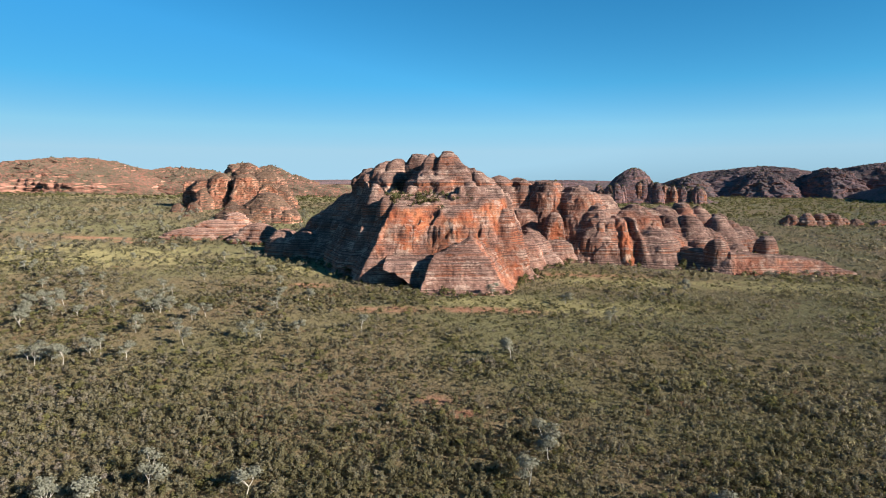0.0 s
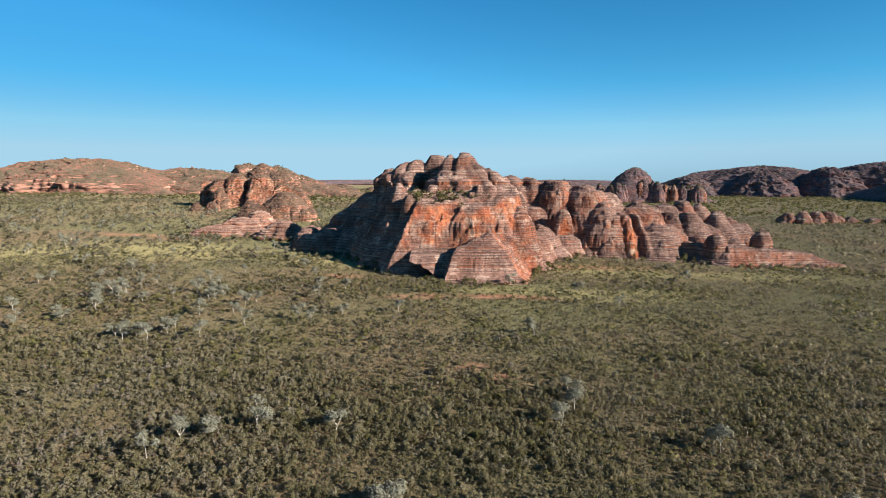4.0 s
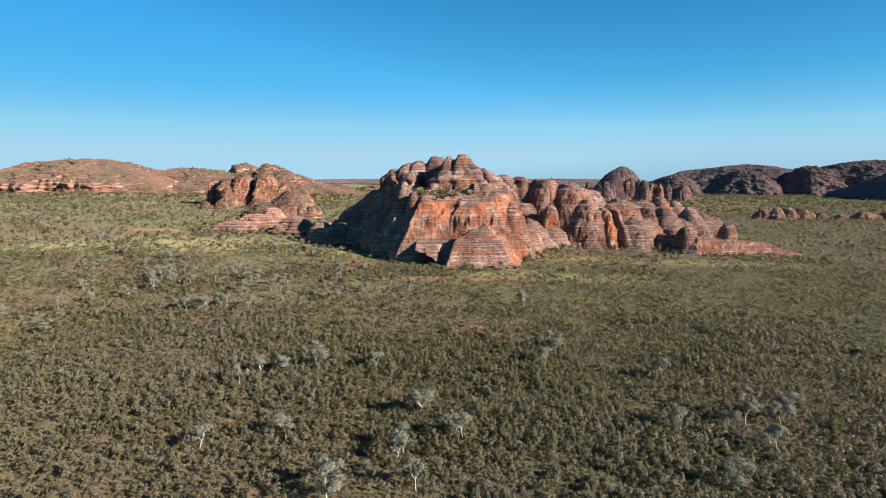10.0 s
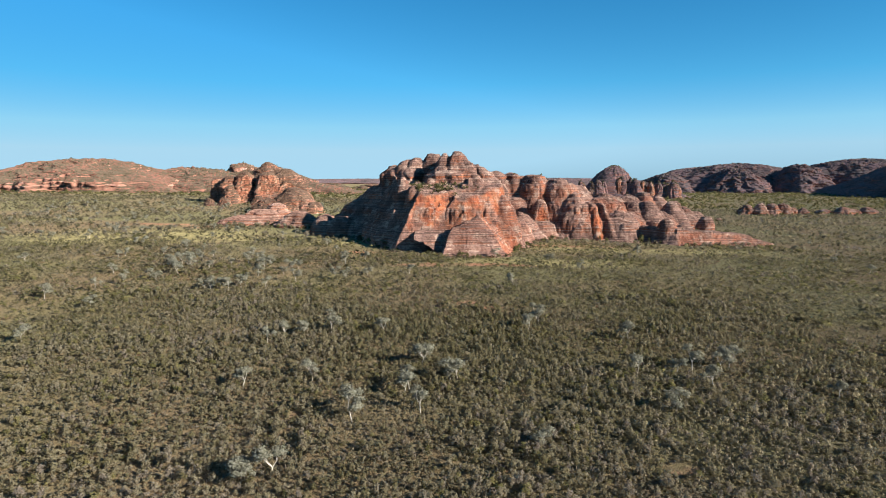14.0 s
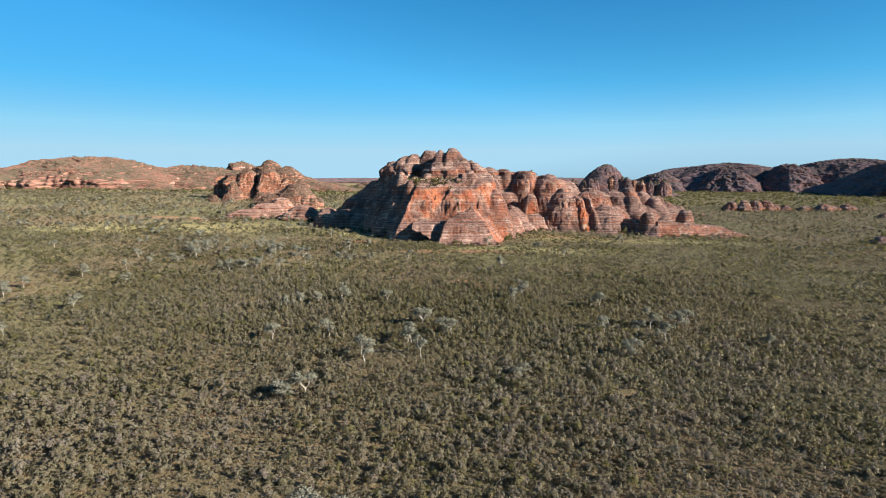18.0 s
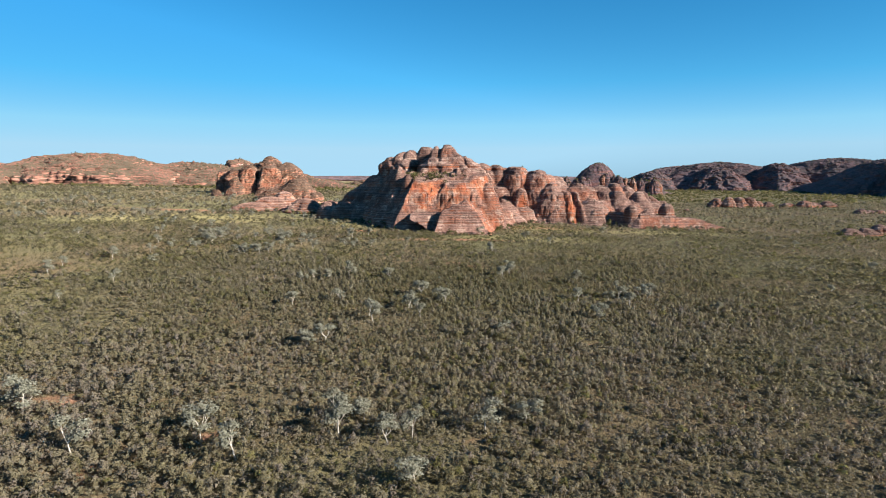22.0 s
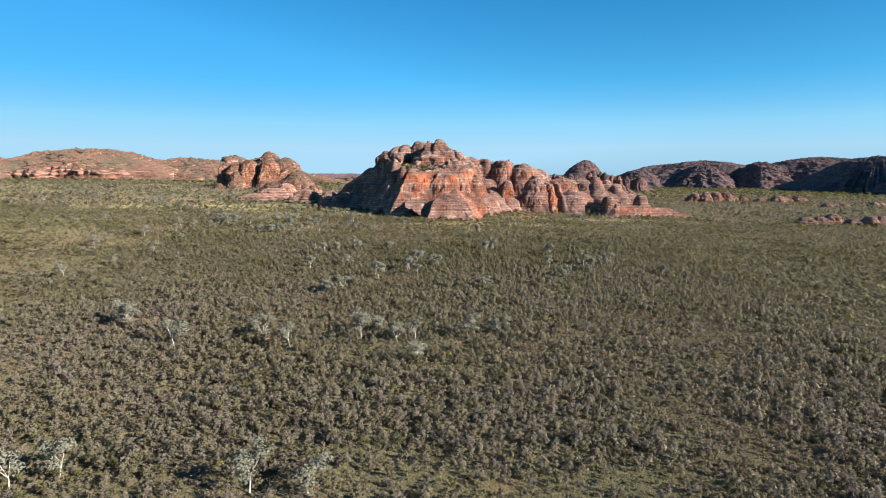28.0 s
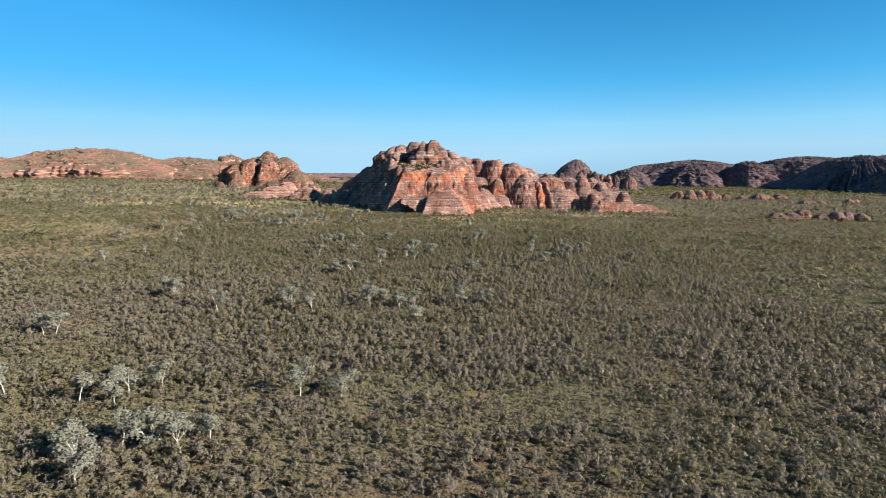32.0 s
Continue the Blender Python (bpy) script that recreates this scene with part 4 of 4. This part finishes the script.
    xy, z = spread(30000, -1500, 1500, 600, 1900, lambda x, y: in_view(x, y) & thicket(x, y, 63, .25, 1.0))
    s = grown(xy, 0.35)
    scatter("woodland", "distant olive woodland across the plain", xy, z - 0.2, np.stack([4.8 * s, 3.2 * s], -1), rng.uniform(0, .8, len(xy)), far_kinds, GREEN, rng)


scrub()


# ---- gum trees ----
def tree_mesh_parts(seed):
    """Trunk with forked limbs, and an open crown of leaf sprays in clumps."""
    r = np.random.default_rng(seed)
    verts, quads = [], []

    def limb(p, q, r0, r1):
        p, q = np.array(p, float), np.array(q, float)
        ax = (q - p) / np.linalg.norm(q - p)
        s = np.cross(ax, [0.3, 0.9, 0.1])
        s /= np.linalg.norm(s)
        v = np.cross(ax, s)
        k = len(verts)
        for c, rr in ((p, r0), ((p + q) / 2 + r.normal(0, .05, 3), (r0 + r1) / 2), (q, r1)):
            for a in range(5):
                verts.append(c + rr * (math.cos(a * 1.2566) * s + math.sin(a * 1.2566) * v))
        for ring in (0, 5):
            for a in range(5):
                quads.append((k + ring + a, k + ring + (a + 1) % 5, k + ring + 5 + (a + 1) % 5, k + ring + 5 + a))

    lean = r.normal(0, .25, 2)
    fork = np.array([lean[0], lean[1], r.uniform(1.4, 2.3)])
    limb((0, 0, -0.3), fork, .13, .09)
    tips = []
    for j in range(r.integers(3, 5)):
        a = r.uniform(0, 6.28)
        out = r.uniform(.9, 2.0)
        tip = fork + [math.cos(a) * out, math.sin(a) * out, r.uniform(1.4, 3.0)]
        limb(fork, tip, .065, .025)
        tips.append(tip)
        side = tip * .6 + fork * .4 + r.normal(0, .7, 3) + [0, 0, .5]
        limb(tip * .5 + fork * .5, side, .05, .025)
        tips.append(side)
    crown, tone, body = [], [], []
    for tip in tips:
        tri, nrm = sprig(170, 0.15, r, belly=0.0)
        size = r.uniform(1.7, 2.6)
        crown.append(tri * [size * 1.15, size * 1.15, size * .8] + tip)
        body.append(nrm)
        tone.append(np.repeat(np.clip(r.normal(.55, .22, len(tri)), 0, 1), 3))
    crown = np.concatenate(crown).reshape(-1, 3)
    trunk = mesh_of("trunk", np.array(verts), quads, BARK)
    leaves = mesh_of("crown", crown, np.arange(len(crown)).reshape(-1, 3), GUM, [("tone", np.concatenate(tone)), ("body", np.concatenate(body).reshape(-1, 3))], smooth=False)
    return trunk, leaves


def gum_trees():
    makes = [tree_mesh_parts(200 + k) for k in range(7)]
    found = []
    found += [(-116.1, -391.2), (-113.2, -391), (-82.6, -436.9), (-76.5, -435.9), (-75.5, -432.2), (-71.2, -428.4), (-43.1, -431.7), (-54.2, -450.2), (-57.2, -454.7), (-67.1, -453), (-62.3, -454.8), (-74.2, -457.9), (-70.9, -458.9), (-36.5, -348.3), (-31.6, -347.2), (-25.9, -357.7), (-52, -364.5), (-61.5, -355.8), (-103, -342.6), (-80.8, -363.9), (-21.5, -354.8), (-53.8, -297), (-49.1, -295), (-39.6, -263.6), (-22.4, -226.8), (-194.4, -178), (-192.1, -193), (-156.9, -279.3)]
    found += [(-20.4, -373.5), (-23.1, -229.2), (-12.8, -242.6), (-14.9, -241.9), (-52.1, -244.1), (-37.5, -269.7), (-22.1, -264.4), (3.7, -281.1), (-26.7, -253.3), (-247.5, -71.1), (-167.5, -70.4), (-183.7, -153.3), (-156.7, -166.9), (-167.2, -121.4), (-115.9, -70.2), (-70, -203.1), (-73.9, -210.3), (-153.8, -77.3), (-122.6, -131.7), (-114.6, -131.2), (-110.2, -119.7), (-63.9, -201.5), (-152.9, -95.2), (-172, -135.4), (-162.3, -105.9), (-184.6, -98), (38.5, -234.4), (55.5, -231.6)]
    found += [(51.1, -231.7), (64.8, -230), (55.4, -246.2), (39.6, -261.7), (46.1, -200.7), (18.9, -174.7), (-55.5, -197.3), (-126.1, -129.3), (-118.8, -130.1), (-122.8, -127.9), (-111.6, -122.7), (-99.4, -124.5), (-88.8, -109.7), (-65.4, -105.1), (-56.5, -91.1), (-34.9, -84.8), (-118.4, -64.5), (-113.5, -67.7), (-99.6, -78.9), (-96.1, -74.5), (-72.4, -62.8), (-161.5, -81.1), (-161.7, -63), (-156.6, -65.6), (-111.3, -97.2), (16.7, -115.1), (13.5, -189.9), (59, -67.6)]
    found += [(47, -36.4), (-77.5, -41.4), (-63.2, -49.5), (-128.6, -58), (-163.1, -66), (-71.6, -101), (-11.7, 6.6)]
    found += [(-35, -431.8), (-67.2, -465.8), (-98.2, -432.8), (-100.8, -346.8), (-35.7, -353.6), (-7.1, -352.7), (-189.4, -196.7), (1.5, -347.1), (-69, -249.8), (-25.5, -249.1), (68.2, -227.2), (18.8, -179.5)]
    spots = [(x, y, random.uniform(.9, 1.25)) for x, y in found]
    def grove(n, x0, x1, y0, y1, keep):
        p, _ = spread(n, x0, x1, y0, y1, keep)
        return [(x, y, float(rng.uniform(.7, 1.15))) for x, y in p]
    spots += grove(24, -230, -60, -100, 60, lambda x, y: in_view(x, y))
    spots += grove(14, -260, 260, -330, 20, lambda x, y: in_view(x, y))
    spots += grove(120, -520, -120, 30, 400, lambda x, y: in_view(x, y))
    first = []
    for k, (x, y, s) in enumerate(spots[:290]):
        j = k % len(makes)
        m = pose(x, y, float(ground_z(x, y)), 0, 0, random.uniform(0, 360)) @ Matrix.Scale(s, 4)
        if k < len(makes):
            t = new("gum_tree")
            tagged(t, "small pale gum tree with white trunk in scrub", "tree", "gum trees on the plain")
            t.matrix_world = m
            for nm, me in zip(("trunk", "crown"), makes[j]):
                part = new(nm, me)
                part.parent = t
            first.append(t)
        else:
            t = copy_thing(first[j], m)
            t.scale = (s, s, s)


gum_trees()


# ---- bushes rooted on the rocks and along their feet ----
def rock_bushes():
    P = []
    for owner, pts, top in PERCH:
        far = any(w in owner for w in ("mesa", "hill", "cliff", "escarpment", "ridge", "crag"))
        k = rng.uniform(0, 1, len(pts))
        if far:
            P.append(np.c_[pts[k < 0.22], np.full((k < 0.22).sum(), 1.0)])
    for cx, cy, rx, ry, c, s in FOOT[:42]:
        n = int(1.1 * (rx + ry))
        a, q = rng.uniform(0, 2 * np.pi, n), rng.uniform(1.02, 1.25, n)
        x, y = cx + np.cos(a) * rx * q * c - np.sin(a) * ry * q * s, cy + np.cos(a) * rx * q * s + np.sin(a) * ry * q * c
        ok = clear_of_rock(x, y)
        P.append(np.c_[x[ok], y[ok], ground_z(x[ok], y[ok]), np.full(ok.sum(), 1.5)])
    # bushes on the ledge above the broken wall, along its feet and in the folds of the butte
    for name, V, steep, keep in TERRACE:
        p, flat = V[keep], steep[keep]
        low = p[:, 2] - ground_z(p[:, 0], p[:, 1])
        k = rng.uniform(0, 1, len(p))
        on = (flat < 0.7) & (low > 4) & (p[:, 2] < 62) & (k < (0.05 if name == "front_wall" else 0.001))
        P.append(np.c_[p[on], np.full(on.sum(), 0.9)])
        foot = (np.abs(low) < 0.6) & (k < 0.05)
        P.append(np.c_[p[foot], np.full(foot.sum(), 1.5)])
    P = np.concatenate(P)
    n = len(P)
    s = rng.lognormal(0, .4, n) * P[:, 3]
    scatter("rock_scrub", "dark green bushes along the rock feet and slopes", P[:, :2], P[:, 2] - .4, np.stack([1.7 * s, 1.5 * s], -1), rng.uniform(0, .8, n), far_kinds, GREEN, rng)


rock_bushes()
